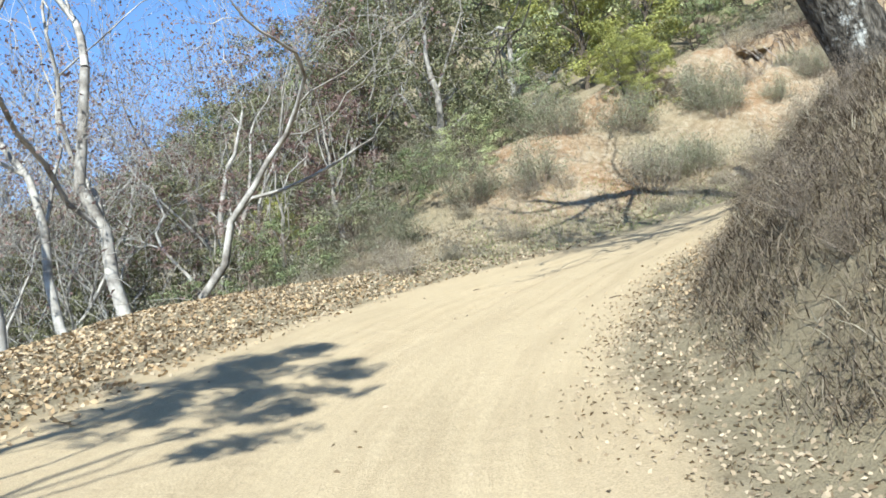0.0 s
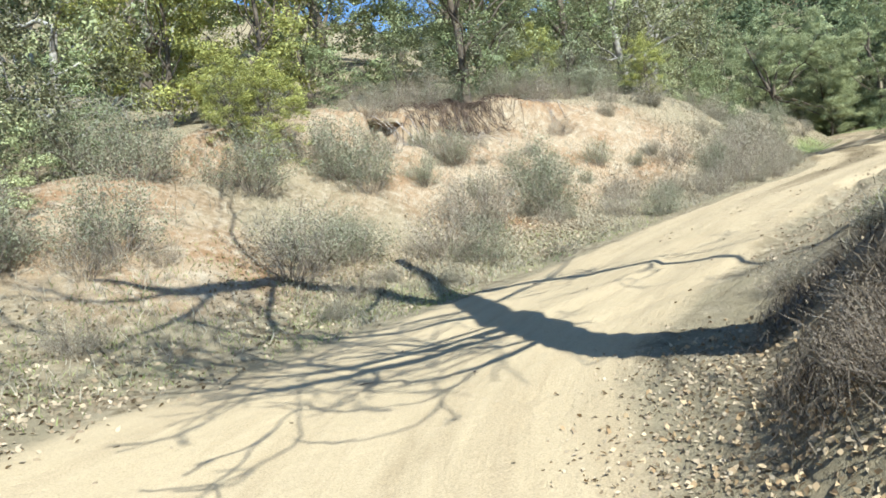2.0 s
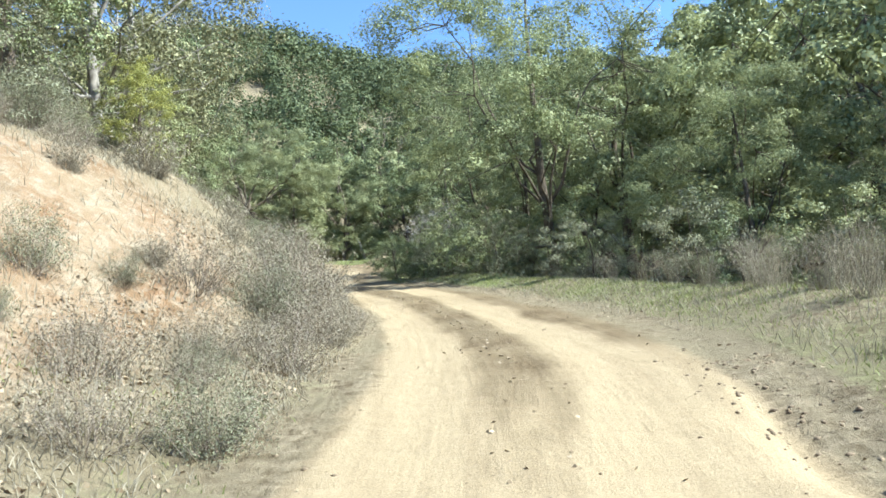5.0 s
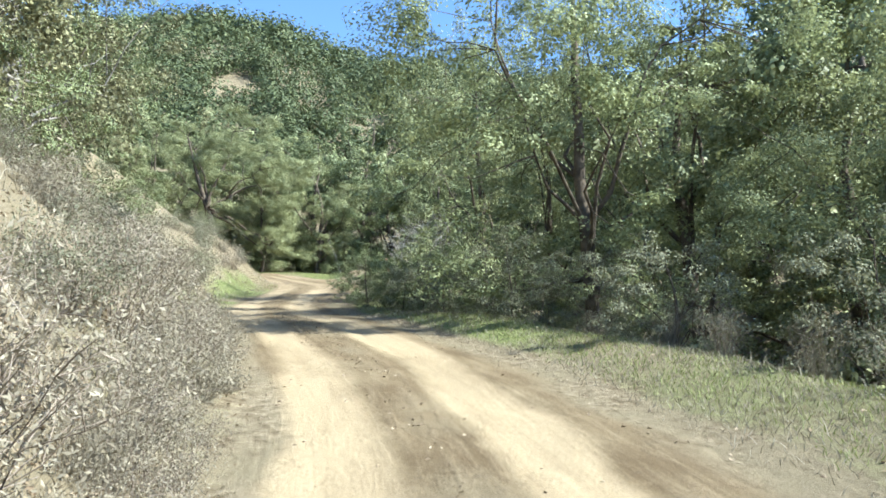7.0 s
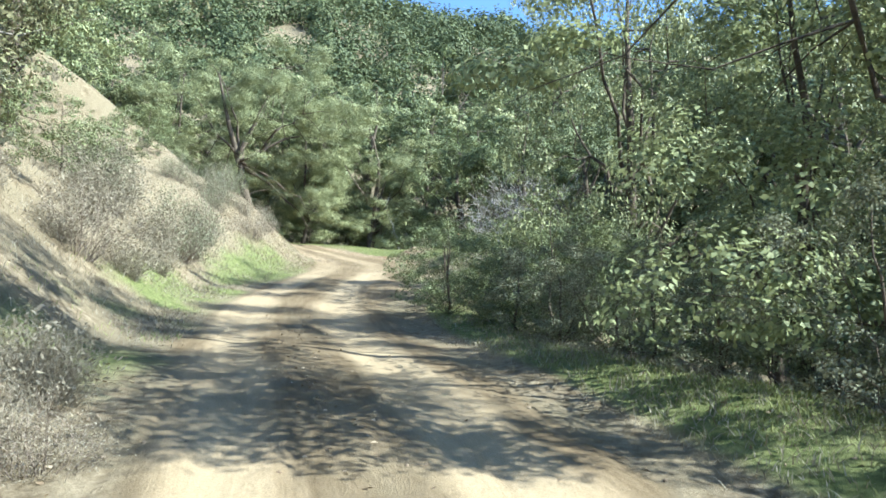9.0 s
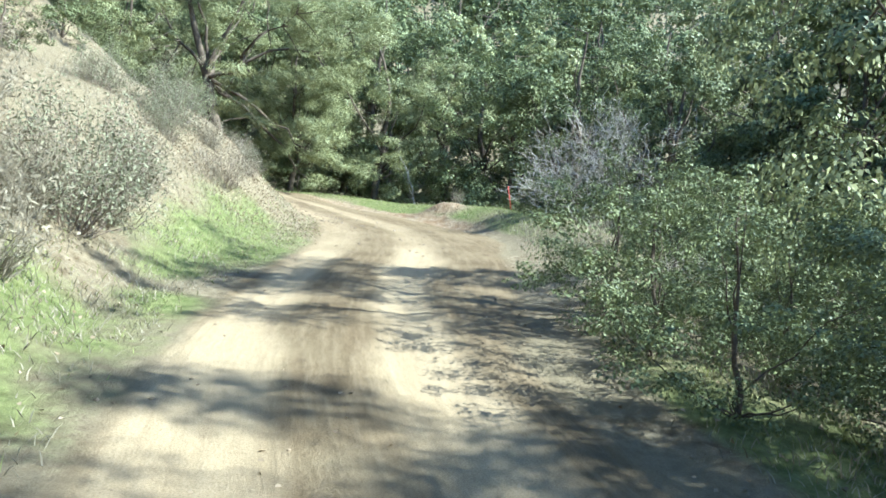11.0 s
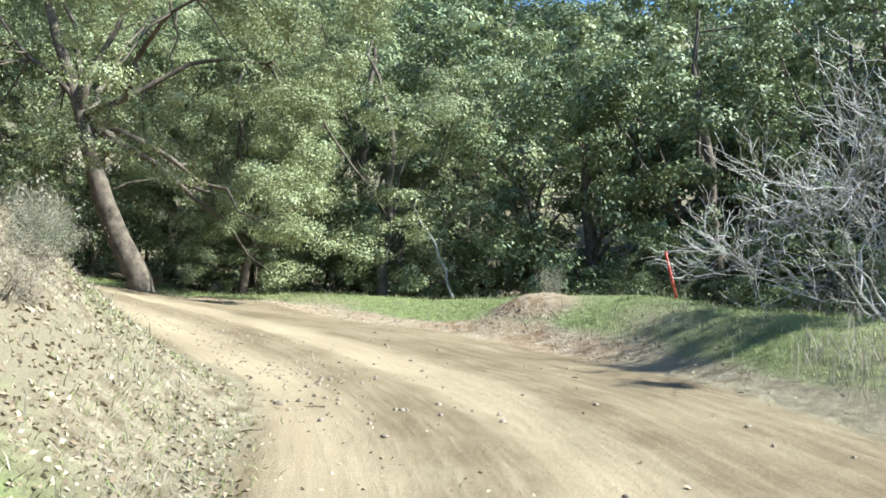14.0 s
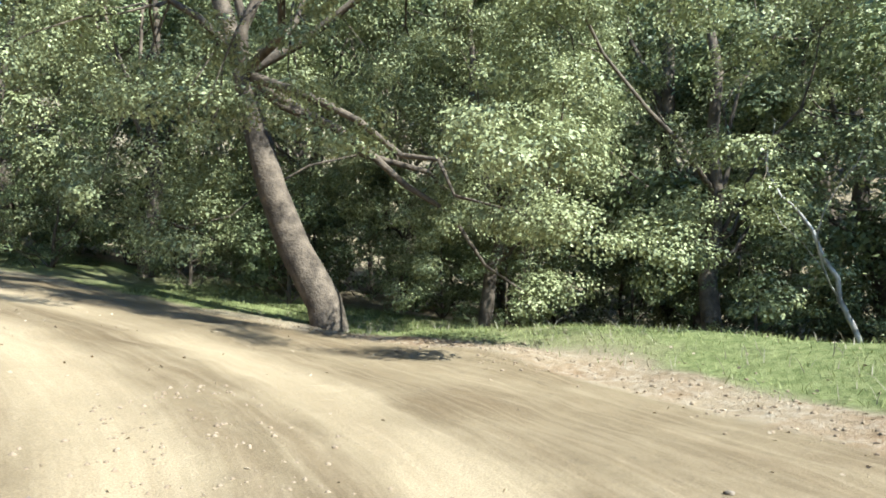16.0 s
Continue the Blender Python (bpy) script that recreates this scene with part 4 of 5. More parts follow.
# undergrowth
for x, y, s in ((27.9, 11.8, 0.8), (29.0, 13.4, 0.75), (30.9, 14.3, 0.7), (32.3, 15.3, 0.75), (33.8, 16.1, 0.8), (35.2, 16.8, 0.8), (36.2, 18.2, 0.8), (37.8, 18.6, 0.85), (39.4, 18.9, 0.8), (25.9, 10.8, 0.8), (23.9, 8.6, 0.9), (36.8, 16.4, 1.1), (40.5, 17.4, 1.0), (43.0, 17.8, 0.9),
                (45.5, 17.6, 0.9), (48.5, 16.8, 0.9), (54.8, 18.6, 0.9), (57.5, 21.0, 0.9), (63.5, 20.5, 1.2), (64.0, 25.5, 1.3), (63.8, 28.8, 1.3), (63.5, 32.0, 1.3), (60.5, 36.0, 1.3), (63.5, 23.0, 1.4), (64.0, 30.5, 1.5), (59.5, 17.0, 1.2), (56.0, 15.0, 1.2), (52.5, 14.2, 1.2), (49.0, 14.8, 1.1), (58.8, 40.0, 1.3), (54.5, 41.5, 1.2), (58.0, 34.4, 1.0), (56.2, 38.5, 1.0), (60.6, 27.2, 0.8), (60.8, 24.6, 0.8), (59.4, 30.8, 0.8), (60.4, 32.6, 0.9), (57.6, 36.2, 0.8), (61.4, 29.4, 0.9), (60.8, 37.4, 1.2), (62.5, 38.8, 1.3), (61.5, 35.4, 1.2), (63.5, 36.4, 1.4), (59.2, 39.0, 1.2), (57.5, 43.0, 1.3), (54.0, 42.5, 1.2), (65.0, 34.0, 1.3), (59.2, 21.8, 0.8), (55.0, 39.4, 0.7),
                (40.0, 16.4, 0.9), (42.0, 16.4, 0.9), (38.4, 17.3, 0.8), (44.4, 16.2, 0.9), (41.2, 15.0, 1.1), (43.6, 14.6, 1.1), (37.4, 15.8, 1.0), (36.0, 14.6, 1.0), (39.6, 13.6, 1.1), (32.6, 12.6, 0.9), (31.4, 11.2, 0.9), (28.9, 10.2, 0.9), (20.5, 6.6, 0.9), (18.5, 5.4, 0.8), (21.8, 8.0, 0.7), (-2.4, 12.4, 0.55), (-3.8, 12.2, 0.6), (-1.2, 13.6, 0.6), (-5.0, 13.4, 0.7), (-0.2, 15.0, 0.6), (-2.4, 14.8, 0.7), (1.2, 15.8, 0.6), (2.2, 17.6, 0.65), (-3.4, 17.4, 0.9), (-1.6, 16.2, 0.8), (0.4, 18.8, 1.0), (3.0, 19.4, 0.9), (-5.8, 16.0, 0.9), (-7.5, 14.2, 0.9), (-9.8, 15.8, 1.0), (-3.6, 14.2, 0.7), (-12.0, 13.5, 1.0),
                (8.0, 19.6, 0.8), (10.5, 19.4, 0.7), (13.4, 19.2, 0.8), (16.4, 19.4, 0.8), (20.4, 19.4, 0.8), (23.8, 20.2, 0.8), (28.6, 22.6, 0.8), (33.0, 25.2, 0.8), (36.8, 27.2, 0.8), (42.0, 29.4, 0.8), (45.5, 31.0, 0.8)):
    near = 26 < x < 46 and 11 < y < 19
    plant(fine_bushes if near else bushes, 1 if x > 35 else 0 if near else rnd.randrange(3), x, y, s, 0.08, rnd.uniform(0.85, 1.2))

# the leaning oak at the outer edge of the far bend
put(leafy_tree("leaning_oak", 41, 9.5, 4.4, 0.055, 185000, OAK_LEAF, BROWN_BARK, "large leaning evergreen oak with a thick brown trunk",
               lean=(-1.4, 2.15), trunk=0.23, low=0.06, clumps=140, puff=0.74, crown_at=(-0.3, -0.5), clear=2.1, split_limbs=True), 56.9, 32.2)

# young lime-green trees on the bank's brow
lime = leafy_tree("young_tree", 51, 5.2, 1.7, 0.07, 20000, LIME_LEAF, BROWN_BARK, "young tree with bright yellow-green leaves on the slope", trunk=0.07, low=0.0, clumps=75, group="yellow-green trees", puff=0.56)
put(lime, 6.8, 19.4, 1.0)
for x, y, s in ((5.2, 20.3, 0.9), (15.5, 19.6, 0.4), (19.5, 18.9, 0.4), (-3.0, 15.4, 0.35), (5.75, 16.9, 0.37), (5.2, 17.2, 0.33)):
    again(lime, x, y, s, rnd.uniform(0, 360))

# a russet tree past the gully
put(leafy_tree("russet_tree", 55, 6.4, 2.0, 0.09, 3200, RUST_LEAF, PALE_BARK, "half-bare tree with russet pink dry leaves", trunk=0.1, low=0.25, clumps=60, puff=0.5), -2.6, 19.6)

# sycamores below the lower road
syc = bare_tree("sycamore", 61, [((0, 0, -0.3), (0.05, 0.1, 1), 3.4, 0.095), ((0.5, 0.3, -0.3), (-0.3, 0.1, 1), 3.2, 0.08), ((-0.3, 0.5, -0.3), (0.35, 0.3, 1), 3.0, 0.065)], "bare sycamore with white mottled limbs and few dry leaves",
                WHITE_BARK, depth=6, leaf_mat=RUST_LEAF, leaf=0.085, per_end=3, split=2, shrink=0.76, thin=0.005, group="creek sycamores")
put(syc, -8.8, 12.6, 1.0)
SYC_LABEL = "tall bare sycamore with crooked white trunk behind the verge"
for seed, x, y, stems in ((64, -4.8, 11.0, [((0, 0, -0.3), (0.02, 0.05, 1), 5.4, 0.12), ((0.15, 0.1, -0.3), (-0.32, 0, 1), 4.6, 0.085)]), (66, -5.2, 9.9, [((0, 0, -0.3), (-0.16, 0, 1), 5.2, 0.10)]), (67, -5.0, 12.3, [((0, 0, -0.3), (0.62, 0, 1), 4.4, 0.09)])):
    put(bare_tree("sycamore", seed, stems, SYC_LABEL, WHITE_BARK, depth=5, leaf_mat=RUST_LEAF, leaf=0.08, per_end=2, split=2, shrink=0.62, twist=1.3, thin=0.005, group="creek sycamores"), x, y)
for x, y, s in ((-6.6, 13.6, 0.75), (-7.2, 16.2, 0.8), (-9.8, 15.2, 0.8), (-10.6, 18.6, 0.85), (-5.6, 18.6, 0.8), (-12.2, 17.4, 0.8), (-7.6, 20.6, 0.85), (-10.0, 22.6, 0.9), (-14.0, 24.0, 0.9), (-4.2, 15.6, 0.9), (-8.0, 17.0, 0.85), (-12.5, 15.0, 0.9), (-1.2, 20.0, 0.9), (4.4, 28.5, 1.0)):
    again(syc, x, y, s, rnd.uniform(0, 360))
put(bare_tree("lichen_tree", 68, [((0, 0, -0.4), (0.12, 0.0, 1), 3.0, 0.12), ((0.2, 0.1, -0.3), (0.8, 0, 0.9), 2.2, 0.08)], "gnarled leafless tree with chalky white lichened limbs", WHITE_BARK, depth=5, split=2, shrink=0.74, twist=1.9, thin=0.008), 3.4, 22.6)
# a bent pale sapling before the dark oaks of the far bend
put(bare_tree("pale_sapling", 63, [((0, 0, -0.2), (-0.05, 0.3, 1), 2.0, 0.042)], "thin bent sapling with pale bark among dark oaks", WHITE_BARK, depth=3, split=1, shrink=0.6, twist=1.2, thin=0.005), 59.3, 25.6)
# the tree behind the start, whose shade lies on the road
put(leafy_tree("verge_oak", 17, 10.0, 1.45, 0.09, 11000, OAK_LEAF, BROWN_BARK, "tall oak with a high crown on the outer verge", lean=(3.2, 0.9), crown_at=(4.3, 1.5), trunk=0.14, low=0.58, clumps=45, puff=0.55, split_limbs=True), -4.85, -0.3, 0.62)
# low oaks on the knoll, whose shade falls on the inside of the bend
plant(near_oaks, 1, 5.6, 4.3, 0.42, 0.1)
plant(near_oaks, 2, 8.8, 3.6, 0.42, 0.1)
# the thicket in the gully below the lower road
for x, y, s in ((-9.8, 13.2, 0.5), (-4.2, 17.2, 0.6), (-2.4, 17.4, 0.5), (-11.5, 16.5, 0.75), (-8.2, 19.0, 0.62), (-6.2, 13.0, 0.42), (-12.8, 10.8, 0.7), (-8.8, 10.8, 0.4), (-3.6, 13.4, 0.3), (-10.8, 11.0, 0.5), (-14.5, 14.0, 0.8), (-12.5, 21.0, 0.6), (-17.0, 20.0, 0.75), (-18.0, 30.0, 0.8)):
    plant(olives, rnd.randrange(2), x, y, s, 0.1, rnd.uniform(0.9, 1.1))
russet = [o for o in scene.objects if o.name == "russet_tree"][0]
for x, y, s in ((-4.8, 16.6, 0.62), (-7.0, 12.0, 0.4), (-1.4, 18.4, 0.6), (-6.2, 20.4, 0.75), (-9.0, 19.6, 0.7), (-3.6, 21.6, 0.8), (-11.4, 15.6, 0.6), (-2.6, 14.0, 0.5), (-3.7, 13.2, 0.46), (-1.7, 15.4, 0.58)):
    again(russet, x, y, s, rnd.uniform(0, 360))

# the bare oak on the knoll inside the hairpin: a straight bole, three great limbs and a wide net of branches
rng = np.random.default_rng(73)
oak = thing("bare_oak", "leafless oak with rough dark bark and grey lichen", "bare tree")
bole = Shape()
bole.tube([(0.3, -0.2, -1.3), (0.1, -0.1, -0.5), (-0.05, -0.1, 0.0), (-0.3, -0.12, 0.7), (-0.55, -0.24, 1.3), (-0.5, -0.14, 2.0), (0.0, 0.34, 3.0), (0.57, 0.81, 4.0), (1.13, 1.45, 5.1), (1.15, 2.0, 5.8)],
          [0.52, 0.37, 0.29, 0.25, 0.23, 0.215, 0.20, 0.17, 0.12, 0.09], 16)
part("trunk", bole, OAK_BARK, oak, smooth=True)
great, net = Shape(), Shape()
reach = [(0.60, 0.85, 4.1), (0.26, 1.57, 5.0), (-0.77, 1.96, 5.4), (-1.66, 1.52, 5.6), (-2.24, 1.26, 5.8), (-3.1, 1.4, 6.2)]
great.tube(reach, [0.17, 0.155, 0.14, 0.115, 0.085, 0.03], 9)
part("limb", great, OAK_BARK, oak, smooth=True)
west = Shape()
spread_limb = [(-0.25, 0.0, 2.4), (-0.9, -0.3, 3.0), (-1.7, -0.55, 3.4), (-2.5, -0.85, 3.75), (-3.0, -0.95, 4.05)]
west.tube(spread_limb, [0.085, 0.07, 0.055, 0.04, 0.018], 8)
part("limb", west, OAK_BARK, oak, smooth=True)
east = Shape()
arch_limb = [(0.72, 0.98, 4.3), (1.29, 0.66, 4.2), (1.6, 0.1, 3.95), (1.75, -0.5, 3.7), (1.72, -1.0, 3.55), (1.5, -1.6, 3.5), (1.2, -2.2, 3.6)]
east.tube(arch_limb, [0.08, 0.075, 0.068, 0.06, 0.052, 0.04, 0.02], 8)
part("limb", east, OAK_BARK, oak, smooth=True)
for base, to, length, radius, depth in ((spread_limb[1], (-0.5, 0.7, 0.5), 1.2, 0.035, 4), (spread_limb[2], (-0.3, -0.8, 0.5), 1.0, 0.032, 4), (spread_limb[2], (-0.6, 0.6, 0.6), 1.2, 0.032, 4), (spread_limb[3], (-0.4, 0.5, 0.9), 0.9, 0.026, 3), (spread_limb[3], (-0.2, -0.5, 0.9), 0.8, 0.024, 3),
                                        ((0.1, 0.42, 3.2), (0.3, -0.9, 0.8), 1.6, 0.036, 3), ((-0.3, 0.0, 2.4), (-0.9, -0.25, 0.6), 1.3, 0.045, 5), ((-0.1, 0.24, 2.8), (-0.9, -0.1, 0.6), 1.5, 0.045, 5), ((-0.45, -0.14, 2.0), (-0.8, -0.5, 0.75), 1.2, 0.04, 5), ((0.3, 0.6, 3.6), (-0.85, -0.5, 0.5), 1.5, 0.045, 5), ((-0.52, -0.12, 2.1), (-0.9, -0.1, 0.45), 1.3, 0.045, 4), ((-0.2, 0.16, 2.6), (-1.0, -0.1, 0.25), 1.8, 0.065, 5), ((0.1, 0.42, 3.2), (-0.9, 0.4, 0.3), 1.9, 0.065, 5),
                                        (reach[1], (-0.4, -0.9, -0.1), 1.7, 0.05, 4), (reach[2], (-0.5, -0.8, -0.15), 1.8, 0.05, 5), (reach[3], (-0.8, -0.5, -0.05), 1.7, 0.045, 5), (reach[4], (-0.9, -0.2, -0.1), 1.6, 0.04, 4), (reach[2], (-0.3, 0.8, 0.3), 1.5, 0.045, 4),
                                        ((0.57, 0.81, 4.0), (-0.3, -0.9, 0.15), 1.7, 0.055, 4), ((0.3, 0.58, 3.5), (0.9, -0.35, 0.4), 2.0, 0.04, 4),
                                        (arch_limb[2], (-0.5, -0.7, 0.2), 0.9, 0.024, 4), (arch_limb[3], (-0.6, -0.5, 0.1), 0.8, 0.022, 3), (arch_limb[2], (0.4, -0.8, 0.1), 0.9, 0.022, 3)):
    limb = Shape()
    limbs(limb, rng, base, to, length, radius, depth, 0.9, 2, 0.76, None, 0.0, 0.009, fine=net)
    part("limb", limb, OAK_BARK, oak, smooth=True)
tagged(part("twig", net, OAK_BARK, oak, smooth=True), kind="stuff")
put(oak, 4.2, 6.45, 1.0, 0.0, ground_at(4.2, 6.45) - 2.93)

# grey leafless shrub-tree by the far bend
put(bare_tree("bare_shrub", 81, [((0.1 * math.cos(k), 0.1 * math.sin(k), -0.2), (0.75 * math.cos(k * 0.9) - 0.15, 0.75 * math.sin(k * 0.9) + 0.1, 1), 0.95, 0.019) for k in range(5)],
              "leafless shrub with pale grey tangled twigs", GREY_TWIG, depth=6, split=2, shrink=0.79, twist=1.2, thin=0.0033, category="shrub"), 52.2, 18.4, 1.5)
wiry = [o for o in scene.objects if o.name == "bare_shrub"][0]
for x, y, s in ((55.5, 17.6, 0.8), (42.2, 17.6, 0.4)):
    again(wiry, x, y, s, rnd.uniform(0, 360))

# woods on the far slopes, too far off to part
rng = np.random.default_rng(5)
wood_far = Shape()
tx = np.concatenate([rng.uniform(85, 135, 330), rng.uniform(-75, 15, 330), rng.uniform(62, 200, 700), rng.uniform(-70, 150, 1500)])
ty = np.concatenate([rng.uniform(15, 95, 330), rng.uniform(42, 125, 330), rng.uniform(5, 140, 700), rng.uniform(-75, 135, 1500)])
_, td, _ = beside(tx, ty)
keep_ = (np.abs(td) > 24) & ((tx - 20) ** 2 + (ty - 15) ** 2 > 22 ** 2) & ((ty > 0) | (tx > 50)) & ((ty > 30) | (tx > 0))
tx, ty = tx[keep_][:1750], ty[keep_][:1750]
for x, y, z in zip(tx, ty, grounds(tx, ty)):
    r = rng.uniform(1.8, 3.4)
    n, size = (520, 0.27) if math.hypot(x - 35, y - 18) < 52 else (340, 0.4) if math.hypot(x - 35, y - 18) < 90 else (130, 0.65)
    a = rng.normal(size=(n, 3))
    a /= np.linalg.norm(a, axis=1)[:, None]
    lobes = 1 + 0.3 * np.sin(3 * a[:, 0] + x) * np.cos(4 * a[:, 1] + y)
    wood_far.leaves(rng, np.array([x, y, z + r * 0.75]) + a * (r * lobes * rng.uniform(0.6, 1.05, n))[:, None] * np.array([1, 1, 0.95]), size, size * 0.68, 0.4, out=a * 1.3)
tagged(new("far_woods", wood_far.mesh("far_woods", FAR_LEAF)), "dense dull green evergreen woods over the far slopes", "woods", kind="stuff")

# ---- shrubs ----
sage = [shrub("sage_shrub", 91 + k, 1.0, 0.75, 80, "grey-green twiggy sage shrub on the dry bank", DRY_TWIG, SAGE_LEAF, 6800, 0.036, group="bank shrubs", arch=0.7) for k in range(3)]
dry = [shrub("dry_shrub", 95 + k, 0.9, 0.8, 75, "dead grey-brown brush of wiry twigs on the bank", DRY_TWIG, STRAW, 3800, 0.034, group="bank shrubs", arch=0.7) for k in range(2)]
tuft = [shrub("dry_grass_tuft", 107, 0.75, 0.55, 190, "streaky tuft of tall bleached dry grass on the bank", STRAW, STRAW, 500, 0.07, category="dry grass", group="bank shrubs", arch=0.65, radius=0.0035)]
dead = [shrub("dead_brush", 105, 0.9, 0.8, 170, "tangled dead brown brush hanging on the knoll", DRY_TWIG, THATCH, 3600, 0.03, group="knoll brush", arch=0.8, radius=0.0026)]
spots = [(5.8, 17.9, 1.1, 0), (10.2, 15.1, 1.15, 0), (8.2, 14.8, 1.0, 3), (16.7, 15.0, 1.2, 3), (17.6, 15.5, 1.0, 4), (15.6, 14.9, 0.8, 1), (2.4, 14.6, 1.0, 0), (9.6, 16.8, 0.7, 1),
         (6.9, 15.9, 0.9, 2), (12.3, 15.0, 0.7, 4), (3.4, 16.6, 1.1, 1), (1.0, 14.6, 1.0, 2), (-0.6, 13.8, 0.9, 0), (0.4, 16.4, 1.1, 1), (-2.2, 13.2, 0.9, 2), (4.4, 14.2, 1.1, 3), (6.9, 14.1, 0.9, 3), (7.3, 13.7, 0.7, 1), (3.0, 17.6, 1.2, 2), (6.6, 17.2, 0.9, 4), (14.4, 14.2, 0.8, 4), (13.2, 16.2, 0.6, 1), (11.2, 14.2, 0.6, 3)]
for _ in range(42):
    st = rnd.uniform(11.0, 18.6)
    e = rnd.uniform(0.9, 5.5)
    i = int(np.searchsorted(STATION, st))
    w = float(np.interp(st, [r[0] for r in LEFT], [r[1] + r[2] for r in LEFT]))
    x, y = WAY[i, :2] + np.array([-AHEAD[i, 1], AHEAD[i, 0]]) * (w + e)
    if st > 16.5 and rnd.random() < 0.5:
        continue
    spots.append((float(x), float(y), rnd.uniform(0.6, 1.25), rnd.choice((1, 3, 4, 3, 4))))
for x in np.arange(8.5, 24, 0.85):
    spots.append((float(x), 18.4 + 0.12 * (float(x) - 8) + rnd.uniform(-0.4, 0.7), rnd.uniform(0.6, 1.1), rnd.randrange(5)))
for x, y, s, v in ((18.6, 15.3, 0.8, 3), (19.6, 15.7, 0.85, 4), (20.8, 16.1, 0.8, 3), (19.9, 16.6, 0.9, 0), (21.8, 16.7, 0.8, 4), (23.0, 17.2, 0.8, 3), (10.75, 15.75, 1.1, 0), (8.5, 15.1, 1.15, 3), (8.2, 16.1, 0.6, 1), (9.6, 16.8, 0.85, 4), (15.0, 15.5, 0.8, 3), (13.8, 14.8, 0.6, 4), (16.2, 14.85, 0.9, 3), (38.2, 25.0, 1.5, 1), (37.2, 24.9, 1.3, 3), (39.4, 25.4, 1.2, 4), (36.0, 24.0, 1.0, 3), (47.2, 27.3, 0.6, 3), (48.4, 28.3, 0.7, 4), (49.3, 29.6, 0.7, 3), (46.2, 26.7, 0.5, 4), (45.3, 27.2, 0.8, 3), (43.8, 27.3, 0.8, 1), (41.6, 26.6, 0.9, 4), (50.0, 31.2, 0.8, 4), (47.0, 28.8, 0.8, 0), (36.4, 26.0, 1.4, 1), (38.8, 27.0, 1.3, 3), (34.2, 23.4, 1.1, 3), (33.2, 23.6, 1.3, 4), (35.0, 24.9, 1.4, 3), (4.95, 16.2, 1.1, 0), (6.7, 16.3, 1.1, 1), (4.9, 14.5, 0.9, 2), (5.6, 14.6, 0.8, 0), (7.9, 17.0, 0.6, 4), (46.9, 27.0, 0.4, 0), (47.8, 27.7, 0.42, 2)):
    spots.append((x, y, s, v))
for x, y, s in ((-4.0, 12.6, 2.0), (-6.2, 11.8, 2.2), (-2.6, 14.2, 1.8), (-8.0, 12.4, 2.4), (-5.0, 14.4, 2.2), (-1.2, 15.4, 1.6), (-9.6, 11.6, 2.2), (0.6, 17.4, 1.6)):
    spots.append((x, y, s, 3))
for k in range(16):
    st, e = rnd.uniform(5.6, 8.0), rnd.uniform(0.7, 2.0)
    i = int(np.searchsorted(STATION, st))
    w = float(np.interp(st, [r[0] for r in RIGHT], [r[1] for r in RIGHT]))
    x, y = WAY[i, :2] - np.array([-AHEAD[i, 1], AHEAD[i, 0]]) * (w + e)
    spots.append((float(x), float(y), rnd.uniform(0.3, 0.48), 5))
for k in range(26):
    st = 11.3 + 0.105 * k + rnd.uniform(-0.05, 0.05)
    i = int(np.searchsorted(STATION, st))
    w = float(np.interp(st, [r[0] for r in LEFT], [r[1] for r in LEFT]))
    x, y = WAY[i, :2] + np.array([-AHEAD[i, 1], AHEAD[i, 0]]) * (w + rnd.uniform(0.35, 0.95))
    spots.append((float(x), float(y), rnd.uniform(0.4, 0.75), rnd.choice((3, 4, 4, 6))))
for _ in range(20):
    st, e = rnd.uniform(8.9, 10.9), rnd.uniform(0.5, 2.6)
    i = int(np.searchsorted(STATION, st))
    w = float(np.interp(st, [r[0] for r in RIGHT], [r[1] for r in RIGHT]))
    x, y = WAY[i, :2] - np.array([-AHEAD[i, 1], AHEAD[i, 0]]) * (w + e)
    spots.append((float(x), float(y), rnd.uniform(0.2, 0.42), rnd.choice((6, 6, 1, 4))))
for _ in range(46):
    st, e = rnd.uniform(8.1, 11.4), rnd.uniform(0.5, 4.6)
    i = int(np.searchsorted(STATION, st))
    w = float(np.interp(st, [r[0] for r in LEFT], [r[1] for r in LEFT]))
    x, y = WAY[i, :2] + np.array([-AHEAD[i, 1], AHEAD[i, 0]]) * (w + e)
    spots.append((float(x), float(y), rnd.uniform(0.3, 0.65), rnd.choice((6, 6, 4, 1))))
for x, y, s, v in spots:
    plant(sage + dry + dead + tuft, 6 if v in (3, 4) and x > 16.4 and rnd.random() < 0.6 else v, x, y, s, 0.05)
# tall dry stalks past the right verge
stalks = shrub("dry_stalks", 99, 1.5, 0.8, 95, "stand of tall straw-coloured dry stalks", STRAW, STRAW, 260, 0.06, category="dry stalks", group="dry stalks", arch=0.12, radius=0.006)
for x, y, s in ((15.6, 8.2, 0.5), (16.8, 8.2, 0.55), (18.0, 8.6, 0.55), (17.4, 7.4, 0.65), (19.2, 8.4, 0.6), (20.3, 9.0, 0.55), (16.0, 7.0, 0.6), (18.6, 7.3, 0.7), (14.6, 7.2, 0.55), (21.4, 9.4, 0.5), (22.6, 9.8, 0.5), (20.6, 7.8, 0.65), (24.2, 10.4, 0.45), (25.6, 10.9, 0.45), (27.4, 11.8, 0.4), (49.4, 18.8, 0.45), (55.0, 23.4, 0.36)):
    plant([stalks], 0, x, y, s)

